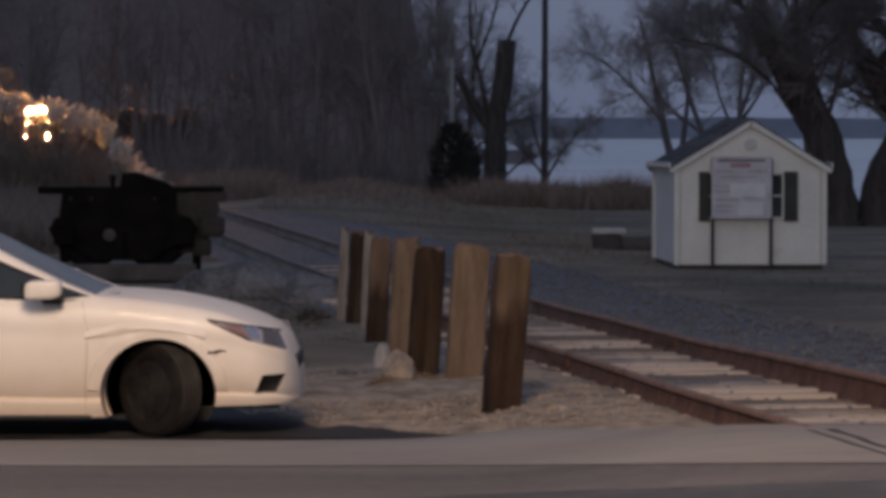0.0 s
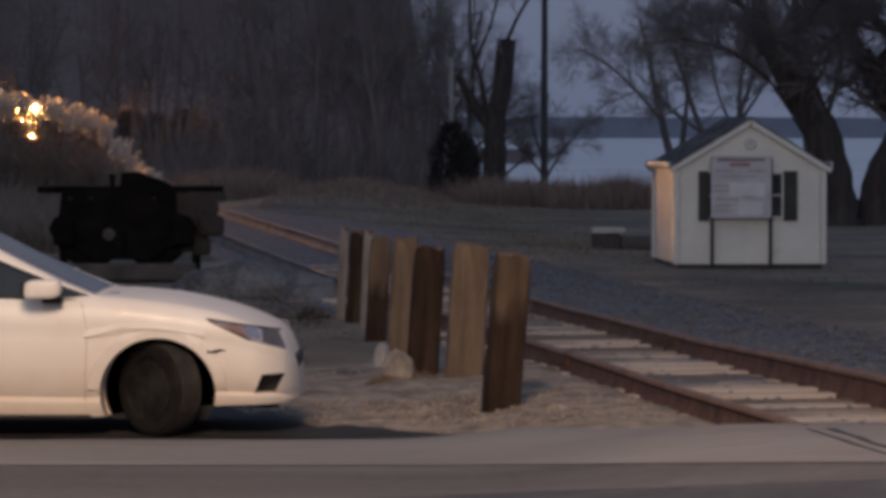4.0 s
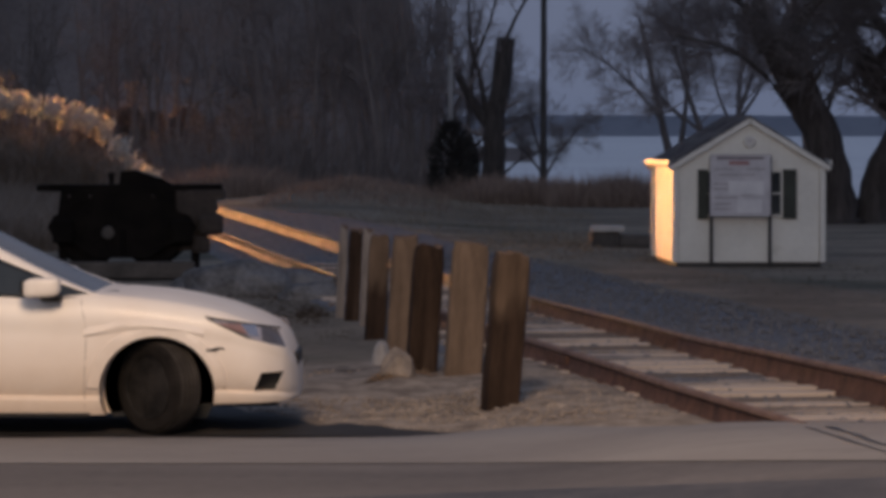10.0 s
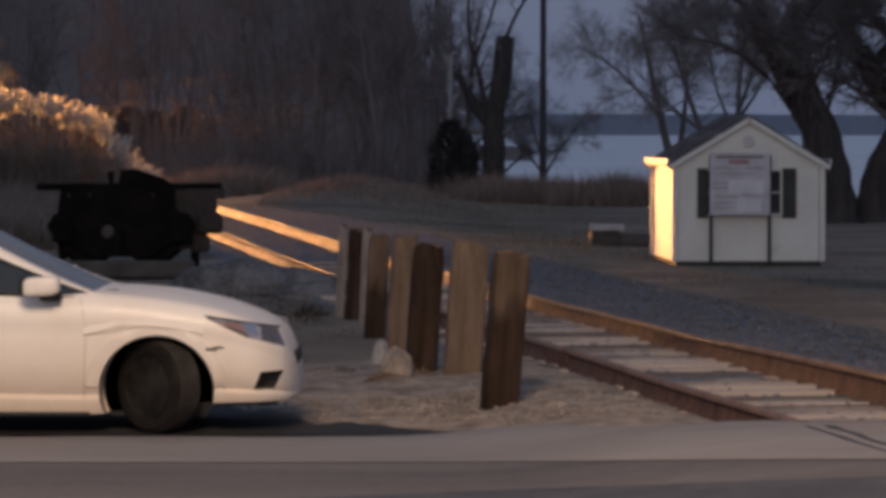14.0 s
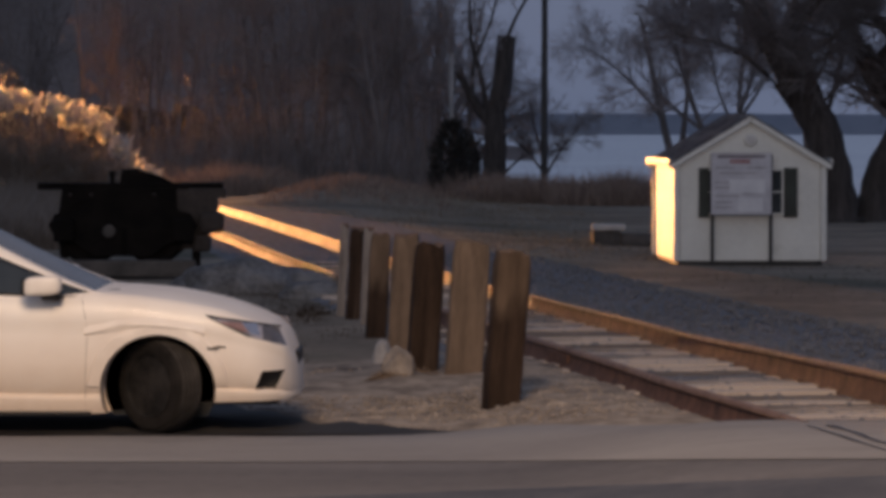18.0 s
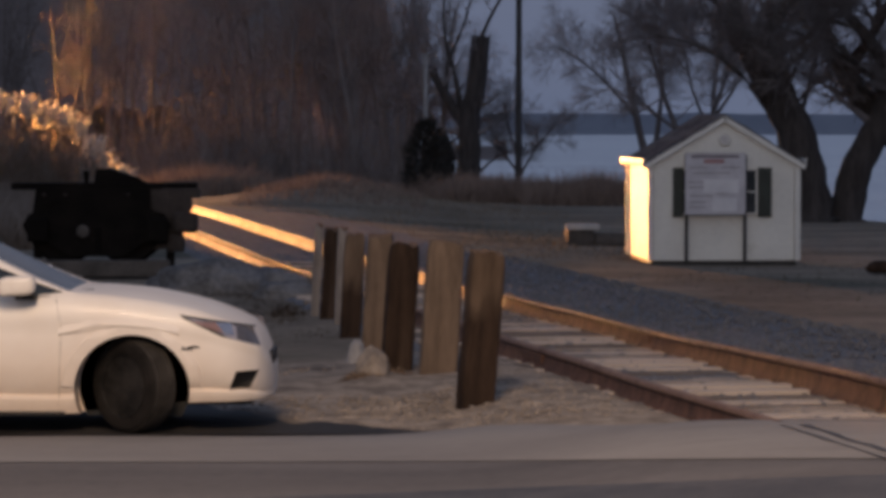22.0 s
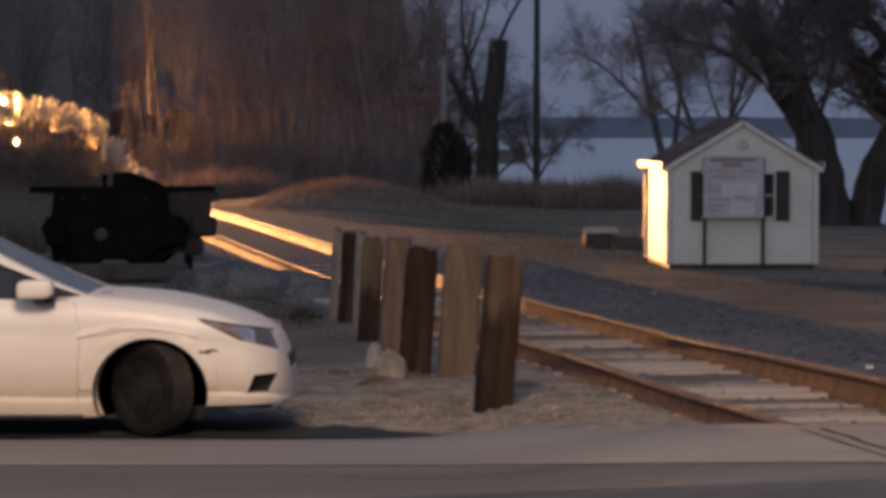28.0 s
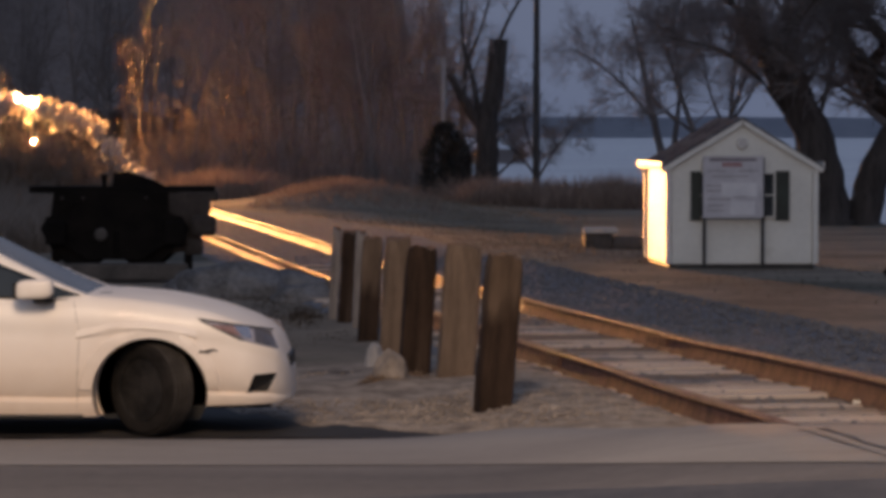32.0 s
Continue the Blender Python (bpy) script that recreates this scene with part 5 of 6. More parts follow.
tree("old_willow", 13.9, BIGY + 1.5, [
    ([(0, 0, 0), (-0.6, 0, 1.15), (-1.6, 0, 2.6), (-2.4, 0, 3.5), (-2.9, 0.1, 4.6)], 0.36, 0.28),
    ([(-2.9, 0.1, 4.5), (-3.5, 0.1, 6.0), (-3.9, 0, 8.2)], 0.2, 0.05),
    ([(-2.6, 0.1, 4.0), (-1.6, 0.1, 5.5), (-0.6, 0, 7.2)], 0.2, 0.05),
], "bare leaning tree crossing its neighbour by the lake", 13, 1.9, 12, 0.02, group="old lakeside trees", twig_mat=M_WILLOWTWIG)

# slighter trees by the shore, seen over the shed's roof
tree("shore_tree", 8.2, 118, [
    ([(0, 0, 0), (-0.2, 0, 1.6), (-0.55, 0, 3.2), (-0.9, 0, 4.8), (-1.3, 0, 6.6)], 0.20, 0.06),
    ([(-0.1, 0, 1.2), (0.25, 0, 2.8), (0.35, 0, 4.4), (0.15, 0, 6.8)], 0.15, 0.03),
    ([(-0.5, 0, 3.0), (-1.3, 0, 4.0), (-2.4, 0, 5.0), (-3.4, 0, 5.6)], 0.09, 0.02),
], "slender bare tree on the lake shore", 21, 1.9, 11, 0.01, group="shore trees", bark=M_SHOREBARK)
tree("shore_tree", 10.2, 116, [
    ([(0, 0, 0), (0.05, 0, 1.8), (0.0, 0, 3.6), (0.2, 0, 6.0), (0.3, 0, 8.5)], 0.15, 0.05),
    ([(0, 0, 2.6), (-0.7, 0, 4.2), (-1.1, 0, 6.4)], 0.08, 0.02),
    ([(0, 0, 3.2), (0.9, 0, 4.6), (1.6, 0, 6.2)], 0.08, 0.02),
], "slender bare tree on the lake shore", 22, 1.8, 11, 0.01, group="shore trees", bark=M_SHOREBARK)
tree("shore_tree", 9.0, 109, [
    ([(0, 0, 0), (-0.3, 0, 1.8), (-0.9, 0, 3.4), (-1.5, 0, 5.4)], 0.16, 0.05),
    ([(-0.2, 0, 1.5), (0.6, 0, 3.2), (1.3, 0, 5.4), (1.5, 0, 7.5)], 0.12, 0.03),
    ([(-0.6, 0, 2.6), (-1.6, 0, 3.4), (-2.8, 0, 4.6)], 0.07, 0.02),
], "forked bare tree on the lake shore", 23, 1.8, 11, 0.01, group="shore trees", bark=M_SHOREBARK)
tree("shore_tree", 4.6, 150, [
    ([(0, 0, 0), (-0.1, 0, 1.4), (-0.5, 0, 2.8), (-0.7, 0, 4.0)], 0.12, 0.04),
    ([(0, 0, 0.8), (0.7, 0, 2.0), (1.5, 0, 3.0)], 0.08, 0.02),
    ([(0, 0, 0.8), (-0.9, 0, 1.9), (-1.9, 0, 2.7)], 0.08, 0.02),
], "low bare shrub tree at the water's edge", 24, 1.5, 11, 0.0, group="shore trees", bark=M_SHOREBARK)
tree("shore_tree", 2.6, 152, [
    ([(0, 0, 0), (-0.2, 0, 1.2), (-0.4, 0, 2.6), (-0.2, 0, 3.9)], 0.12, 0.04),
    ([(0, 0, 0.7), (1.0, 0, 1.6), (2.2, 0, 2.0)], 0.08, 0.02),
    ([(0, 0, 0.9), (-0.9, 0, 2.2), (-1.3, 0, 3.5)], 0.08, 0.02),
], "low bare shrub tree at the water's edge", 25, 1.5, 11, 0.0, group="shore trees", bark=M_SHOREBARK)

for k, (tx, ty, hh) in enumerate(((10.9, 99, 8.0), (15.7, 92, 8.5), (17.0, 94, 7.5), (0.9, 157, 8.5), (1.6, 151, 6.0))):
    q = 1 if k % 2 else -1
    tree("shore_tree", tx, ty, [
        ([(0, 0, 0), (0.15 * q, 0, hh * 0.25), (0.4 * q, 0.2, hh * 0.5), (0.5 * q, 0.2, hh * 0.75), (0.9 * q, 0.3, hh)], 0.17, 0.05),
        ([(0.1 * q, 0, hh * 0.22), (-0.5 * q, 0, hh * 0.42), (-1.0 * q, 0.2, hh * 0.66), (-1.6 * q, 0.2, hh * 0.92)], 0.12, 0.03),
        ([(0.3 * q, 0.1, hh * 0.4), (1.1 * q, 0, hh * 0.55), (2.1 * q, -0.2, hh * 0.72)], 0.09, 0.02),
        ([(0.2 * q, 0.1, hh * 0.35), (-0.9 * q, 0, hh * 0.5), (-2.2 * q, -0.2, hh * 0.6)], 0.08, 0.02),
    ], "slender bare tree on the lake shore", 60 + k, 2.0, 9, 0.01, group="shore trees", bark=M_SHOREBARK)

# the broken tree before the lake, a slighter one beside it, the cedar and the poles
tree("broken_tree", 2.25, 148, [
    ([(0, 0, 0), (0, 0, 1.0), (0.05, 0, 2.5), (0.25, 0, 4.2), (0.55, 0, 6.9)], 0.60, 0.42),
    ([(0.0, 0, 2.8), (-0.7, 0, 3.8), (-1.3, 0, 4.7), (-1.7, 0, 5.6)], 0.32, 0.12),
    ([(-0.3, 0, 3.2), (-0.5, 0, 4.8), (-1.0, 0, 6.8), (-1.1, 0, 9.0)], 0.16, 0.05),
    ([(0.1, 0, 3.4), (0.2, 0, 5.6), (0.9, 0, 7.6), (1.7, 0, 9.0)], 0.16, 0.05),
    ([(-0.9, 0, 4.2), (-0.9, 0, 5.6), (-0.2, 0, 7.4), (0.2, 0, 9.0)], 0.10, 0.04),
], "old tree with a broken-off trunk and bare limbs", 31, 1.4, 6, 0.0)


def cedar(x, y, h, r, seed, label, count=2600, leaf=0.035, name="cedar", foliage=M_CEDAR, category="evergreen", part_label="dense dark green scale foliage"):
    t = thing(name, Matrix.Translation((x, y, land(x, y))), label, category)
    rng = random.Random(seed)
    tr, fo = Soup(), Soup()
    tr.tube([Vector((0, 0, -0.1)), Vector((0.02, 0, h * 0.5)), Vector((0, 0, h * 0.95))], [0.10, 0.06, 0.02], 8)
    for k in range(count):
        u = rng.random()
        z = h * (0.02 + 0.98 * u)
        w = r * (math.sin(math.pi * min(1, 0.18 + u * 0.82)) ** 0.6) 
        a = rng.uniform(0, 2 * math.pi)
        w *= 1.0 + 0.4 * noise.noise((u * 3.5, seed + 0.7 * math.cos(a), 0.7 * math.sin(a)))
        q = w * math.sqrt(rng.uniform(0.25, 1.0))
        p = Vector((q * math.cos(a), q * math.sin(a), z))
        d = Vector((math.cos(a), math.sin(a), rng.uniform(0.2, 1.4))) * rng.uniform(0.12, 0.28)
        fo.blade(p, d * (leaf / 0.035) ** 0.7, leaf, Vector((0, 0, -0.02)))
    part_mesh("trunk", tr.mesh("trunk"), M_BARK, t)
    part_mesh("crown", fo.mesh("crown"), foliage, t, part_label)


cedar(0.30, 124, 2.85, 0.85, 5, "dark rounded evergreen cedar before the woods")
# trees added to block the early headlight on its way to the shed
for k, (cx, cy, ch) in enumerate(((-20.3, 200.5, 3.9), (-18.7, 201.5, 4.1), (-17.0, 200.0, 3.8), (-15.3, 201.0, 4.0))):
    cedar(cx, cy, ch, 1.5, 70 + k, "added dense brown tree that screens the shed from the headlights", 5200, 0.06, "screen_tree", M_SCREEN_LEAF, "tree", "dense dead brown leaves")
cedar(0.85, 127, 2.2, 0.55, 6, "small dark evergreen shrub before the woods")

u = thing("utility_pole", Matrix.Translation((4.42, 147, land(4.4, 147) - 0.3)), "tall dark wooden utility pole by the shore", "utility pole")
bm = bmesh.new()
cyl(bm, (0, 0, 0), (0.02, 0, 10.5), 0.165, 0.12, 14)
part("shaft", bm, M_POLE, u, smooth=40)
part("crossarm", boxed(0, -0.16, 9.8, 2.0, 0.09, 0.11, 0.01), M_POLE, u)
for k in (-0.8, -0.3, 0.3, 0.8):
    part("insulator", lathe([(0.02, -0.06), (0.045, -0.04), (0.04, 0.02), (0.02, 0.06)], 12), M_IRON_GREY, u).matrix_basis = pose(k, -0.16, 9.92, 90)
p = thing("pale_post", Matrix.Translation((0.335, 133, land(0.33, 133))), "thin bleached pale post among the trees", "post")
bm = bmesh.new()
cyl(bm, (0, 0, 0), (0, 0, 5.6), 0.11, 0.09, 10)
part("shaft", bm, M_PALEPOLE, p, smooth=40)
part("cap", boxed(0, 0, 5.62, 0.2, 0.2, 0.04), M_PALEPOLE, p)


# the dark winter woods on the far side of the track
def woods():
    rng = random.Random(77)
    s = [Soup(), Soup()]
    for k in range(165):
        y = rng.uniform(135, 205)
        q = rng.uniform(-0.190, 0.006) if k > 24 else rng.uniform(-0.03, 0.004)
        x = q * y
        if -6.5 < x - track_x(y) < 6.0:
            continue
        if x > 0.4 and y < 152:
            continue
        h = rng.uniform(8.5, 12.5) * y / 160
        r = rng.uniform(0.07, 0.2)
        g = Vector((rng.gauss(0, 0.06), rng.gauss(0, 0.06), 1)).normalized()
        pts = [Vector((x, y, land(x, y) - 0.2))]
        for i in range(6):
            g = (g + Vector((rng.gauss(0, 0.05), rng.gauss(0, 0.05), 0))).normalized()
            pts.append(pts[-1] + g * h / 6)
        limb(pts, taper(7, r, 0.025), s, rng, 0, 3.0, 9, 0.0, 0.8, 2 if k % 3 else 3)
    # the woods close in round the bend
    for k in range(70):
        y = rng.uniform(278, 345)
        x = rng.uniform(-0.150, -0.085) * y
        if abs(x - track_x(y)) < 5:
            continue
        h = rng.uniform(13, 21)
        pts = [Vector((x + rng.gauss(0, 0.15) * i, y, land(x, y) - 0.2 + h * i / 6)) for i in range(7)]
        limb(pts, taper(7, rng.uniform(0.12, 0.3), 0.03), s, rng, 0, 4.5, 10, 0.0, 0.8, 2)
    me = Soup()
    off = len(s[0].v)
    me.v = s[0].v + s[1].v
    me.f = s[0].f + [tuple(i + off for i in f) for f in s[1].f]
    tagged(part_mesh("far_woods", me.mesh("far_woods"), M_WOODS), "dense dark bare winter woods beyond the track", "woods", kind="stuff")
    b = Soup()
    for k in range(9000):
        y = rng.uniform(124, 185)
        x = rng.uniform(-0.170, -0.002) * y
        if -5.0 < x - track_x(y) < 3.8:
            continue
        h = rng.uniform(0.7, 3.4) * (1 if x > track_x(y) else 0.7)
        p = Vector((x, y, land(x, y) - 0.05))
        d = Vector((rng.gauss(0, 0.28), rng.gauss(0, 0.2), 1)) * h
        b.blade(p, d, rng.uniform(0.012, 0.03), Vector((rng.gauss(0, 0.25), 0, 0)) * h)
    tagged(part_mesh("undergrowth", b.mesh("undergrowth"), M_WOODS), "tangled dark leafless undergrowth along the woods", "undergrowth", kind="stuff")


woods()


# added leafy stems beside the track; backlit, they stand in for glowing haze
def haze_saplings():
    rng = random.Random(31)
    st, lf = Soup(), Soup()
    for k in range(56):
        if k < 17:
            y = rng.uniform(80, 122)
            x = track_x(y) - rng.uniform(2.6, 5.0)
        else:
            y = rng.uniform(126, 156)
            x = track_x(y) + rng.uniform(4.2, 10.0)
        h = rng.uniform(2.6, 5.6) * (1.0 if k >= 17 else (0.5 + 0.5 * ease(80, 115, y)))
        b = Vector((x, y, land(x, y) - 0.05))
        g = Vector((rng.gauss(0, 0.08), rng.gauss(0, 0.08), 1)).normalized()
        st.tube([b, b + g * h * 0.5, b + g * h], [0.05, 0.035, 0.012], 4)
        for q in range(16):
            u_ = rng.uniform(0.15, 0.95)
            p = b + g * h * u_
            d = Vector((rng.gauss(0, 1), rng.gauss(0, 1), rng.uniform(0.1, 0.9))).normalized() * rng.uniform(0.5, 1.5) * (1.1 - 0.6 * u_)
            st.tube([p, p + d * 0.6, p + d], [0.012, 0.009, 0.005], 3)
            for _ in range(11):
                o = p + d * rng.uniform(0.25, 1.05) + Vector((rng.gauss(0, 0.08), rng.gauss(0, 0.08), rng.gauss(0, 0.08)))
                lf.blade(o, Vector((rng.gauss(0, 0.6), rng.gauss(0, 0.6), -0.8)).normalized() * rng.uniform(0.05, 0.10), 0.019, Vector((0, 0, -0.02)))
    tagged(part_mesh("haze_sapling_stems", st.mesh("haze_sapling_stems"), M_WOODS), "added thin stems along the track that carry the haze leaves", "saplings", kind="stuff")
    tagged(part_mesh("haze_leaves", lf.mesh("haze_leaves"), M_HAZE_LEAF), "added brown leaves that glow in the beam in place of haze", "leaves", kind="stuff")


# leaf that lets the beam through, to imitate haze
M_HAZE_LEAF = leafy("added_haze_leaf", (0.085, 0.066, 0.056), (0.16, 0.125, 0.102), 0.6, 0.006)
haze_saplings()

# wooded bank behind, and the far shore
bk = Soup()
n = 260
for k in range(n + 1):
    x = -190 + 200 * k / n
    top = 24.0 + 3.2 * noise.noise((x * 0.05, 2, 0)) + 2.2 * noise.noise((x * 0.25, 5, 0)) + 1.4 * noise.noise((x * 1.1, 8, 0))
    top *= 1 - ease(-6, 0.5, x)
    bk.v += [Vector((x, 350, -6)), Vector((x, 372, top * 0.72)), Vector((x, 392, top)), Vector((x, 430, -6))]
    if k:
        a = 4 * (k - 1)
        bk.f += [(a + q, a + 4 + q, a + 5 + q, a + 1 + q) for q in range(3)]
tagged(part_mesh("wooded_bank", bk.mesh("wooded_bank"), M_BANK, smooth=180), "dark wooded rise behind the woods", "wooded bank", kind="structure")
fs = Soup()
for k in range(241):
    x = -1500 + 3600 * k / 240
    top = 11.5 + 3.0 * noise.noise((x * 0.004, 3, 0)) + 1.2 * noise.noise((x * 0.03, 4, 0)) + 0.5 * noise.noise((x * 0.2, 4, 0))
    fs.v += [Vector((x, 1990, -4)), Vector((x, 2030, top * 0.8)), Vector((x, 2150, top)), Vector((x, 2600, -4))]
    if k:
        a = 4 * (k - 1)
        fs.f += [(a + q, a + 4 + q, a + 5 + q, a + 1 + q) for q in range(3)]
tagged(part_mesh("far_shore", fs.mesh("far_shore"), M_HILL, smooth=180), "low wooded far shore, coloured pale blue for haze", "far shore", kind="structure")


# russet brush before the lake
def brush(name, spots, count, h0, h1, w, material, label, seed, lean=0.35):
    rng = random.Random(seed)
    b = Soup()
    for k in range(count):
        x0, x1, y0, y1 = spots[k % len(spots)]
        x, y = rng.uniform(x0, x1), rng.uniform(y0, y1)
        e = 0.6 + 0.4 * math.sin(math.pi * min(1, max(0, (x - x0) / (x1 - x0))))
        h = rng.uniform(h0, h1) * e * (0.8 + 0.45 * noise.noise((x * 0.9, y * 0.3, seed)))
        p = Vector((x, y, land(x, y) - 0.03))
        d = Vector((rng.gauss(0, lean), rng.gauss(0, lean), 1)) * h
        b.blade(p, d, w * rng.uniform(0.6, 1.4), Vector((rng.gauss(0, 0.2), rng.gauss(0, 0.2), -0.1)) * h)
    return tagged(part_mesh(name, b.mesh(name), material), label, name.replace("_", " "), kind="stuff")


brush("dry_brush", [(0.6, 8.6, 112, 124), (0.6, 4.0, 112, 122), (3.4, 8.6, 110, 118), (-1.0, 3.0, 122, 130)], 15000, 0.7, 1.5, 0.016, M_BRUSH, "russet dry brush along the shore", 41)
brush("hump_grass", [(-5.0, 0.2, 88, 112), (-4.2, -1.0, 94, 108)], 6000, 0.15, 0.55, 0.012, M_BRUSH, "russet dead grass on a low hump", 42, 0.6)
# the nearer clump is added to keep the headlight off the lawn
brush("bank_weeds", [(-9.4, -4.6, 112, 119), (-8.2, -5.6, 118, 128)], 6000, 0.5, 1.75, 0.018, M_BRUSH, "dry weeds beside the track, thickened to screen the lawn from the headlights", 43)
brush("reed_litter", [(-10.4, -6.75, 60, 68), (-10.4, -7.3, 64, 72)], 9000, 0.9, 1.6, 0.016, M_REED, "matted dead reed litter under the reeds", 46, 0.5)
brush("verge_straw", [(-2.4, 1.6, 24.2, 30.0), (-0.4, 0.9, 22.8, 28.0), (0.3, 2.0, 21.6, 26.5), (-0.9, 0.2, 25.5, 28.5)], 24000, 0.015, 0.06, 0.006, M_STRAW, "flattened dry straw round the timber posts", 44, 1.4)
brush("lawn_grass", [(-0.5, 9.5, 46, 78), (1.5, 10.5, 40, 60), (-1.0, 4.0, 60, 95)], 9000, 0.03, 0.10, 0.008, leafy("dull_winter_grass", (0.05, 0.048, 0.034), (0.12, 0.105, 0.07), 0.2), "short dull winter lawn", 45, 0.7)

brush("field_grass", [(-3.5, 4.2, 68, 100), (-2.0, 4.5, 92, 113), (-4.5, 2.0, 78, 98), (0.3, 4.6, 56, 74)], 24000, 0.05, 0.14, 0.013, leafy("pale_field_grass", (0.20, 0.160, 0.120), (0.38, 0.310, 0.235), 0.2), "pale dead grass of the field before the brush", 48, 0.6)
brush("leaf_litter", [(-3.4, -0.7, 30, 41), (-3.9, -0.9, 36, 52), (-2.9, -0.9, 38, 48)], 22000, 0.02, 0.07, 0.016, leafy("dark_leaf_litter", (0.045, 0.036, 0.030), (0.115, 0.090, 0.070), 0.2), "brown dead litter between the posts and the boulders", 47, 1.2)


# a tuft of dead grass against the posts
def grass_tuft(x, y, count, h, spread, seed):
    rng = random.Random(seed)
    b = Soup()
    for k in range(count):
        a, r = rng.uniform(0, 2 * math.pi), spread * rng.random() ** 0.8
        p = Vector((r * math.cos(a), r * math.sin(a), -0.02))
        e = 1 - 0.6 * r / spread
        d = Vector((math.cos(a) * r / spread + rng.gauss(0, 0.3), rng.gauss(0, 0.3), 0.9)).normalized() * h * e * rng.uniform(0.6, 1.2)
        b.blade(p, d, 0.010, Vector((d.x * 0.5, d.y * 0.3, -0.08 * h)))
    t = tagged(part_mesh("grass_tuft", b.mesh("grass_tuft"), M_TUFT), "tuft of bleached dead grass against the timber posts", "grass tuft", kind="stuff")
    t.matrix_world = Matrix.Translation((x, y, land(x, y) + 0.06))


M_TUFT = leafy("bleached_dead_grass", (0.20, 0.142, 0.10), (0.44, 0.33, 0.24), 0.3)
grass_tuft(-0.40, 26.85, 1500, 0.15, 0.17, 1)
grass_tuft(-0.16, 27.2, 700, 0.12, 0.16, 2)


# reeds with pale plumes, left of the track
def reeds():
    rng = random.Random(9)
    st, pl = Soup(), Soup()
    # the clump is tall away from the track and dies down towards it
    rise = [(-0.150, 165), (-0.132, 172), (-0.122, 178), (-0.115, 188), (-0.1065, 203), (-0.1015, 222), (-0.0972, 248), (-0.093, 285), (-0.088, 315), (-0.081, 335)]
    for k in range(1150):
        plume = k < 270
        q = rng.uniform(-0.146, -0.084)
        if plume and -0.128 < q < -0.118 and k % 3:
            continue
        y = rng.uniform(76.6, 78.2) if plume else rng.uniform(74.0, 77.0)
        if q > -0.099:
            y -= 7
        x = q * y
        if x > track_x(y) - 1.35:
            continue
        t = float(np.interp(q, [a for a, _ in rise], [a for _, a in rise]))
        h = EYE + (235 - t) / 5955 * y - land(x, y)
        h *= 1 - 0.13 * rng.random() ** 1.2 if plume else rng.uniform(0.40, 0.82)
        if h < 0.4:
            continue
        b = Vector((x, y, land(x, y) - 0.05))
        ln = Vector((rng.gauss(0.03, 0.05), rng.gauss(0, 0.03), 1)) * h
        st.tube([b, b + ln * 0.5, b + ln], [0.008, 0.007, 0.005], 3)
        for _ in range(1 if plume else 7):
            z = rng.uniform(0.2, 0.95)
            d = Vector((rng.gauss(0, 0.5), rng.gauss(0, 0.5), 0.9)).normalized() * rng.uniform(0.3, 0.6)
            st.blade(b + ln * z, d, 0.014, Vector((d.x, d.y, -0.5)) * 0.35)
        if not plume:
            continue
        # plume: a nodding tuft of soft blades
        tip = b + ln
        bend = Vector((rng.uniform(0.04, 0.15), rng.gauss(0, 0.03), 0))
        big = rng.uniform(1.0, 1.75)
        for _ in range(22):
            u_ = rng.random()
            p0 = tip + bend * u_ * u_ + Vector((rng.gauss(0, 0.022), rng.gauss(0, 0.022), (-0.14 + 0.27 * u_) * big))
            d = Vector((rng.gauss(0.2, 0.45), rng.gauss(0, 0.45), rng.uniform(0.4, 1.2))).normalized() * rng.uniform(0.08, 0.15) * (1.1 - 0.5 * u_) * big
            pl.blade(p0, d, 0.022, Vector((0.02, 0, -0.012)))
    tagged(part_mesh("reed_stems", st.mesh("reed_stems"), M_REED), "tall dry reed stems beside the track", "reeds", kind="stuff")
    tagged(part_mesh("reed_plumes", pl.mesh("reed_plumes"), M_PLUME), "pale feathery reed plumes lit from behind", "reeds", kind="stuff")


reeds()


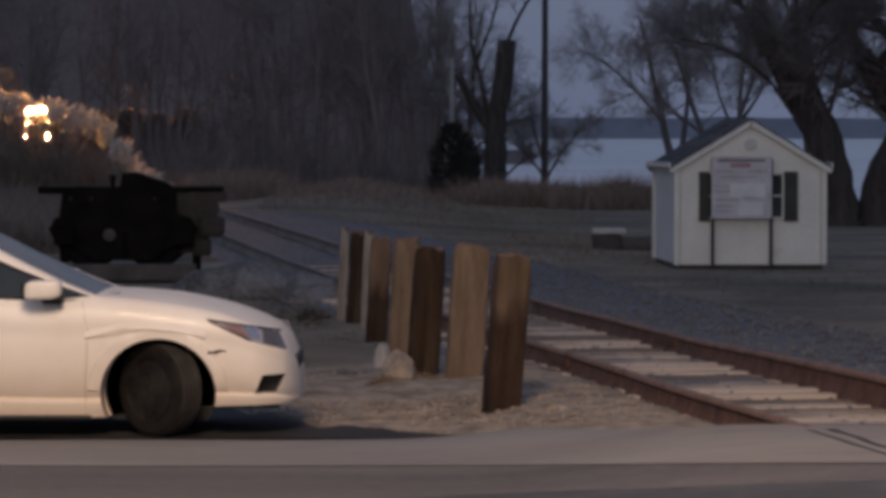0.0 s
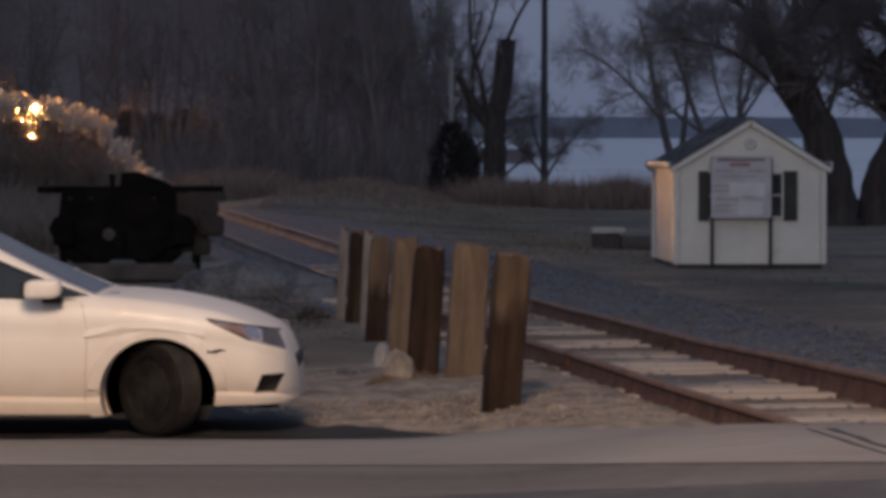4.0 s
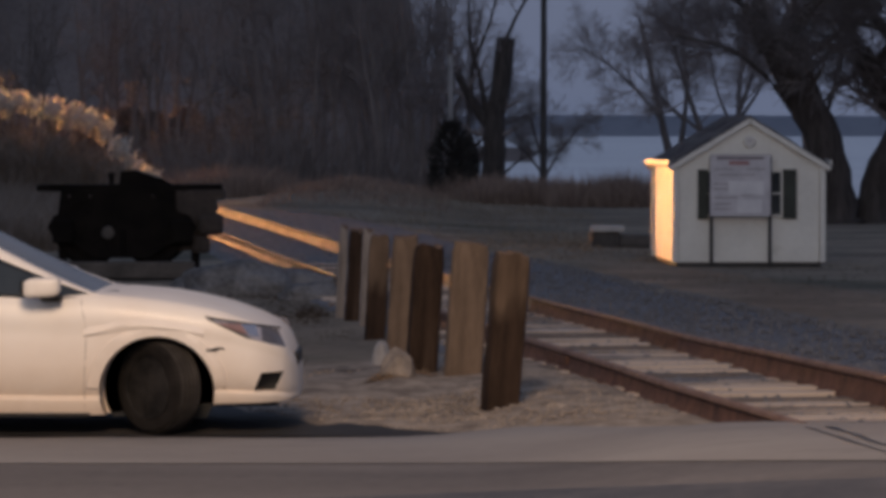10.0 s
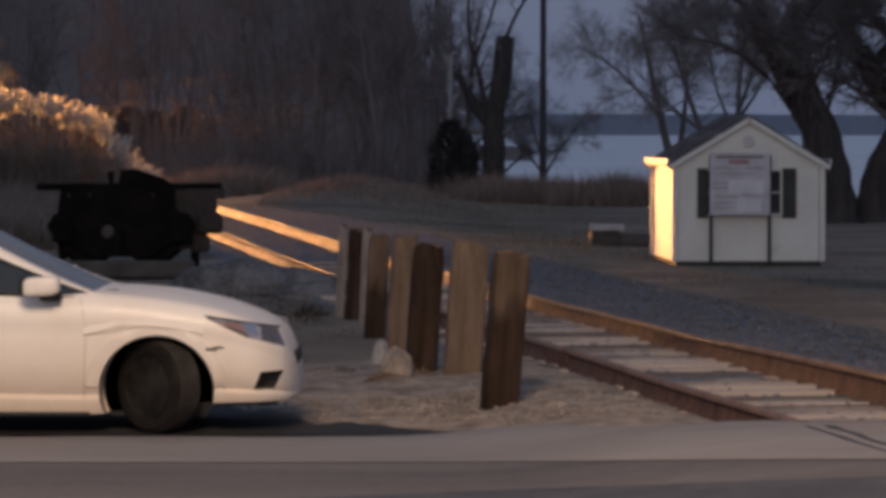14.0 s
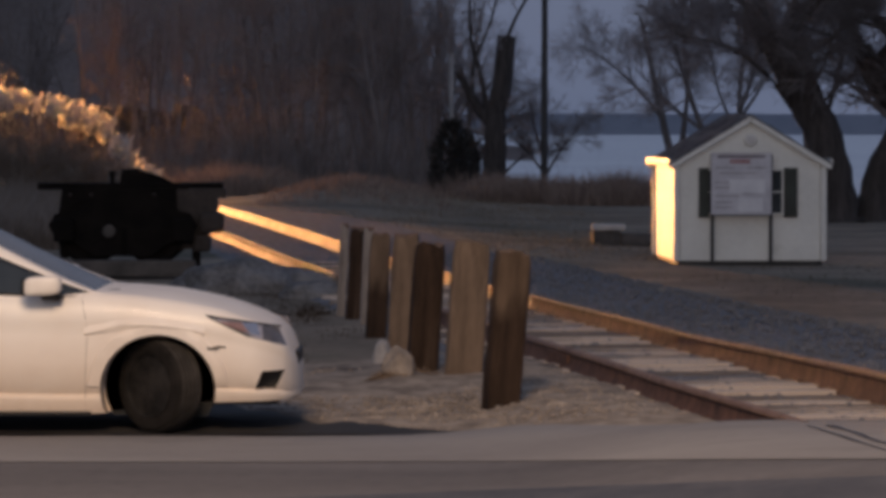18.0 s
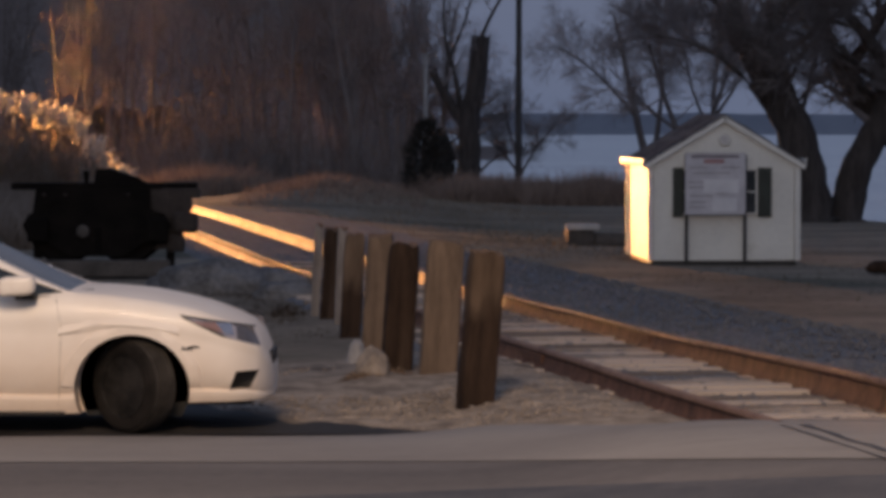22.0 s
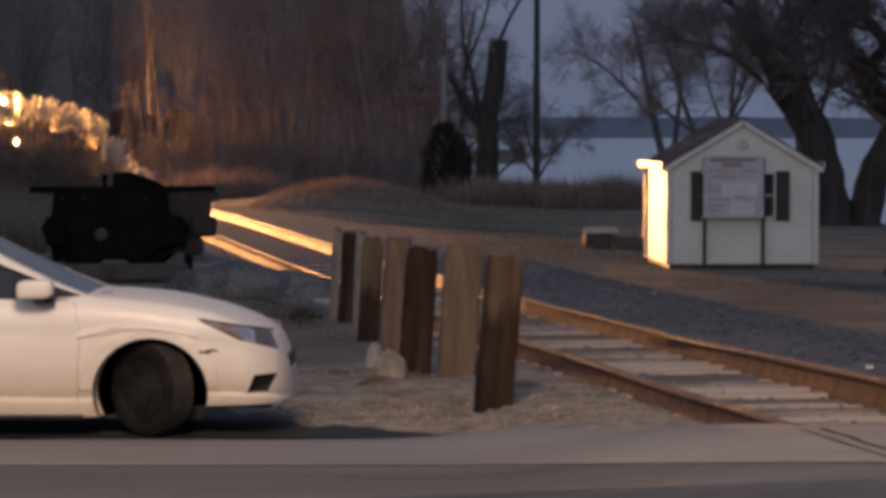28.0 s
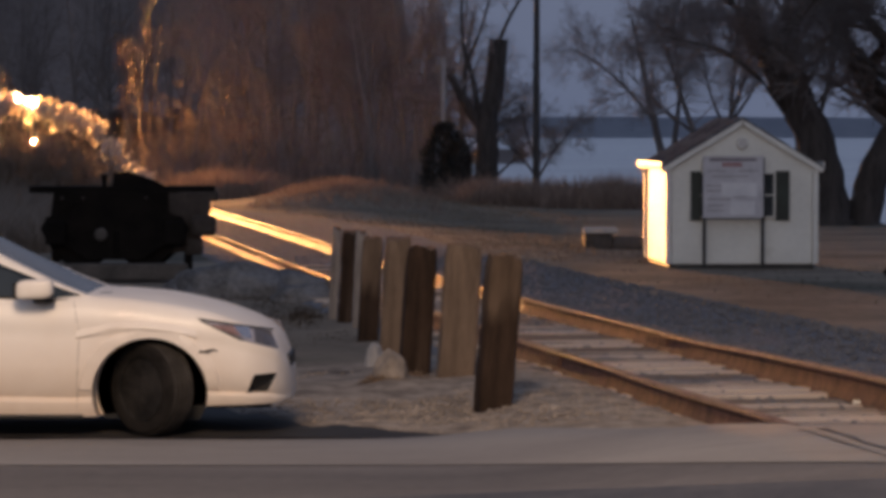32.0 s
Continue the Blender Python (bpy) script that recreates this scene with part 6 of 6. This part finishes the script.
# loose ballast stones where the track meets the road
def loose_stones():
    rng = random.Random(3)
    bm = bmesh.new()
    bmesh.ops.create_icosphere(bm, subdivisions=1, radius=1.0)
    vs, fs_ = [v.co.copy() for v in bm.verts], [[v.index for v in f.verts] for f in bm.faces]
    bm.free()
    s = Soup()
    shapes = []
    for q in range(6):
        me = bpy.data.meshes.new("ballast_stone")
        me.from_pydata([tuple(Vector((v.x, v.y * 0.85, v.z * 0.7)) * (1 + 0.3 * noise.noise(v * 1.7 + Vector((q * 5, 0, 0))))) for v in vs], [], fs_)
        shapes.append(me)
    for k in range(290):
        y = 21.3 + 4.6 * rng.random() ** 1.2
        o, n_ = rail_frame(y)
        u_ = rng.choice((rng.uniform(-1.2, -0.88), rng.uniform(-0.6, 0.6), rng.uniform(0.9, 2.6)))
        st = part_mesh("ballast_stone", shapes[k % 6], M_STONE, track)
        st.matrix_world = Matrix.Translation(o + n_ * u_ + Vector((0, 0, -0.20 if abs(u_) < 0.7 else -0.178))) @ Euler((rng.random() * 6, rng.random() * 6, rng.random() * 6)).to_matrix().to_4x4() @ Matrix.Scale(rng.uniform(0.018, 0.042), 4)
    gr = Soup()
    for k in range(3600):
        x, y = (rng.uniform(-0.6, 2.4), rng.uniform(22.6, 27.5)) if k % 3 else (rng.uniform(-2.6, 0.4), rng.uniform(23.6, 29))
        if x > track_x(y) - 1.0 or y < 22.7 - 0.5 * x:
            continue
        r = rng.uniform(0.006, 0.02)
        base = len(gr.v)
        c = Vector((x, y, max(land(x, y) + 0.03, 0) + r * 0.3))
        g_ = track_x(y) - 0.86 - x
        c.z = land(x, y) + 0.02 + max(0.0, track_z(y) - 0.128 - land(x, y) - 0.02) * (1 - ease(0.35, 1.6, g_))
        gr.v += [c + Vector((v.x * r * 1.2, v.y * r, v.z * r * 0.7)) * (1 + 0.3 * noise.noise(v * 1.7 + Vector((k, 0, 0)))) for v in vs]
        gr.f += [tuple(base + i for i in f) for f in fs_]
    tagged(part_mesh("verge_gravel", gr.mesh("verge_gravel"), M_GRIT), "pale tan gravel scattered over the dirt verge", "gravel", kind="stuff")
    for k in range(7500):
        y = 21.4 + 34 * rng.random() ** 1.5
        o, n_ = rail_frame(y)
        u_ = rng.uniform(-1.15, 4.0)
        r = rng.uniform(0.014, 0.034)
        if abs(abs(u_) - 0.755) < 0.09:
            continue
        c = o + n_ * u_ + Vector((0, 0, -0.185 - 0.12 * ease(-1.6, -2.4, u_) - 0.1 * ease(3.3, 4.2, u_)))
        e = Euler((rng.random() * 6, rng.random() * 6, rng.random() * 6)).to_matrix()
        base = len(s.v)
        sc = Vector((r * rng.uniform(0.8, 1.3), r * rng.uniform(0.7, 1.1), r * rng.uniform(0.5, 0.9)))
        for v in vs:
            s.v.append(c + e @ Vector((v.x * sc.x, v.y * sc.y, v.z * sc.z)) * (1 + 0.25 * noise.noise(v * 1.7 + Vector((k, 0, 0)))))
        s.f += [tuple(base + i for i in f) for f in fs_]
    tagged(part_mesh("ballast_stones", s.mesh("ballast_stones"), M_STONE), "loose grey crushed stones along the track", "stones", kind="stuff")


loose_stones()

# ties
TB = bmesh.new()
box(TB, 0, 0, 0, 2.55, 0.25, 0.14, None, 0.012)
TIE = bpy.data.meshes.new("tie")
TB.to_mesh(TIE)
TB.free()
rng_t = random.Random(5)
y = 21.15
while y < 52:
    o, n_ = rail_frame(y)
    t = part_mesh("tie", TIE, M_TIE, track)
    t.matrix_world = Matrix.Translation(o + Vector((0, 0, -0.232 + rng_t.gauss(0, 0.006)))) @ Matrix.Rotation(math.atan2(n_.y, n_.x) + rng_t.gauss(0, 0.02), 4, "Z") @ Matrix.Translation((rng_t.gauss(0, 0.04), 0, 0))
    if y < 45:
        for sd in (-1, 1):
            tp = part_mesh("tie_plate", TIE, M_RAIL, track)
            tp.matrix_world = Matrix.Translation(o + n_ * (sd * 0.755) + Vector((0, 0, -0.172))) @ Matrix.Rotation(math.atan2(n_.y, n_.x), 4, "Z") @ Matrix.Diagonal((0.13, 0.85, 0.12, 1))
    y += 0.40 if y < 24.5 else 0.54


# ---- the oncoming train ----
def locomotive():
    """x to its left, -y forward, origin on the rail tops under the nose."""
    l = thing("locomotive", Matrix.Identity(4), "dark diesel locomotive with glowing warm headlights", "locomotive")
    part("frame", boxed(0, 8.5, 1.25, 2.9, 17.0, 0.32, 0.05), M_IRON, l, "black underframe")
    part("nose", boxed(0, 1.7, 2.25, 2.0, 2.2, 1.7, 0.12), M_LOCO, l, "short dark nose hood")
    cab = part("cab", boxed(0, 4.1, 2.9, 3.0, 2.6, 3.0, 0.12), M_LOCO, l, "dark cab")
    for x in (-0.95, 0.95):
        part("cab_window", boxed(x, 2.79, 3.5, 0.75, 0.03, 0.6, 0.01), M_PANE, cab)
    part("long_hood", boxed(0, 11.0, 2.6, 1.9, 11.0, 2.4, 0.12), M_LOCO, l, "long dark engine hood")
    part("pilot", prism([(-1.45, 0.15), (1.45, 0.15), (1.45, 1.1), (-1.45, 1.1)], -0.05, 0.05), M_IRON, l, "black pilot plate")
    part("coupler", boxed(0, -0.35, 0.85, 0.28, 0.6, 0.3, 0.06), M_IRON, l)
    for x in (-1.2, 1.2):
        bm = bmesh.new()
        cyl(bm, (x, 0.3, 1.4), (x, 0.3, 2.4), 0.025, 0.025, 8)
        part("handrail", bm, M_IRON_GREY, l)
    for yb in (3.6, 13.4):
        for dy in (-1.35, 1.35):
            for x in (-0.76, 0.76):
                w = part("wheel", lathe([(0.1, -0.07), (0.44, -0.07), (0.5, 0.05), (0.5, 0.07), (0.1, 0.07)], 24), M_IRON, l, "black steel wheel")
                w.matrix_basis = pose(x, yb + dy, 0.5, 0, 0, 90)
        part("truck_frame", boxed(0, yb, 0.75, 2.3, 3.6, 0.45, 0.05), M_IRON, l)
    for nm, x, yv, z, r, cut, lens in (("headlight", -0.24, 2.68, 4.22, 0.20, 34, M_BEAM), ("headlight", 0.24, 2.68, 4.22, 0.20, 6.3, M_NARROW), ("ditch_light", -0.85, -0.14, 2.06, 0.085, 24, M_DITCH), ("ditch_light", 0.85, -0.14, 2.06, 0.085, 24, M_DITCH)):
        h = part(nm, lathe([(r * 1.25, 0.0), (r * 1.3, -0.02), (r * 1.3, 0.12), (r * 0.6, 0.16)], 20), M_IRON, l, "round headlight housing")
        h.matrix_basis = pose(x, yv, z)
        # added unseen cells and tube before the lens cut the beam to shape
        cells = Soup()
        q = r / 3.1
        for i in range(-4, 5):
            for j in range(-4, 5):
                cx, cz = q * (i + 0.5 * j), q * j * 0.866
                if math.hypot(cx, cz) < r * 1.12:
                    cells.tube([Vector((cx, -0.03, cz)), Vector((cx, -0.03 - q * 0.96 / math.tan(radians(cut)), cz))], [q * 0.575, q * 0.575], 6)
        part_mesh("added_beam_cells", cells.mesh("added_beam_cells"), M_CARDARK, h, "added black cells that narrow the beam")
        bm = bmesh.new()
        cyl(bm, (0, -0.03 - q * 0.96 / math.tan(radians(cut)), 0), (0, 0.02, 0), r * 1.3, r * 1.3, 24, False)
        part("barrel", bm, M_IRON, h, "added black tube that narrows the beam")
        part("lens", lathe([(r * 0.2, -0.026), (r * 0.9, -0.02), (r, -0.004), (r, -0.001)], 20), lens, h, "bright warm glowing lens")
    # two added glowing panels spill warm light on trees and reeds
    for x in (-0.95, 0.95):
        part("added_glow_panel", boxed(x, 2.755, 4.12, 0.42, 0.03, 0.24, 0.006), M_SPILL, l, "added warm glowing panel that lights the woods and reeds")
    part("headlight_panel", boxed(0, 2.80, 4.22, 1.1, 0.10, 0.6, 0.03), M_LOCO, l)
    part("ditch_bracket", boxed(-0.85, 0.06, 1.72, 0.12, 0.1, 0.66, 0.01), M_IRON, l)
    part("ditch_bracket", boxed(0.85, 0.06, 1.72, 0.12, 0.1, 0.66, 0.01), M_IRON, l)
    return l


LOCO = locomotive()


# made-up winged speck that stands in for a small bright white spot
def moth():
    m = thing("moth", Matrix.Identity(4), "added pale winged speck in place of a bright spot over the track", "moth")
    bm = bmesh.new()
    bmesh.ops.create_uvsphere(bm, u_segments=10, v_segments=8, radius=0.5)
    for v in bm.verts:
        v.co = (v.co.x * 0.012, v.co.y * 0.03, v.co.z * 0.012)
    part("body", bm, M_SPECK, m, "furry pale body", 180)
    for s in (-1, 1):
        bm = bmesh.new()
        pts = [bm.verts.new(p) for p in ((s * 0.004, -0.010, 0), (s * 0.022, -0.016, 0.010), (s * 0.024, 0.004, 0.008), (s * 0.014, 0.015, 0.003), (s * 0.004, 0.012, 0))]
        bm.faces.new(pts)
        bmesh.ops.solidify(bm, geom=bm.faces[:], thickness=0.001)
        part("wing", bm, M_SPECK, m, "spread white wing").matrix_basis = pose(0, 0, 0, 62)
    return m


M_SPECK = leafy("white_speck", (0.85, 0.86, 0.80), (0.93, 0.94, 0.88), 0.3)
SPECK = moth()


def motions():
    rows = []
    for k in range(33):
        y = 270 - 101 * k / 32
        dx = (track_x(y + 3) - track_x(y - 3)) / 6
        rows.append((float(k), Matrix.Translation((track_x(y), y, track_z(y))) @ Matrix.Rotation(-math.atan(dx), 4, "Z")))
    walk(LOCO, rows)
    walk(SPECK, [(t, pose(*p)) for t, p in ((0.0, (9.0, 24.0, 3.5)), (26.0, (8.0, 23.0, 2.2)), (27.4, (3.6, 22.6, 0.9)), (27.8, (2.90, 22.6, 0.35)), (28.2, (3.07, 22.6, 0.36)), (28.6, (3.8, 22.4, 0.7)), (31.2, (3.7, 22.2, 0.5)), (31.5, (3.02, 22.2, 0.20)), (31.6, (2.78, 22.2, 0.155)), (31.7, (2.778, 22.2, 0.157)), (32.0, (2.775, 22.1, 0.155)))])


motions()
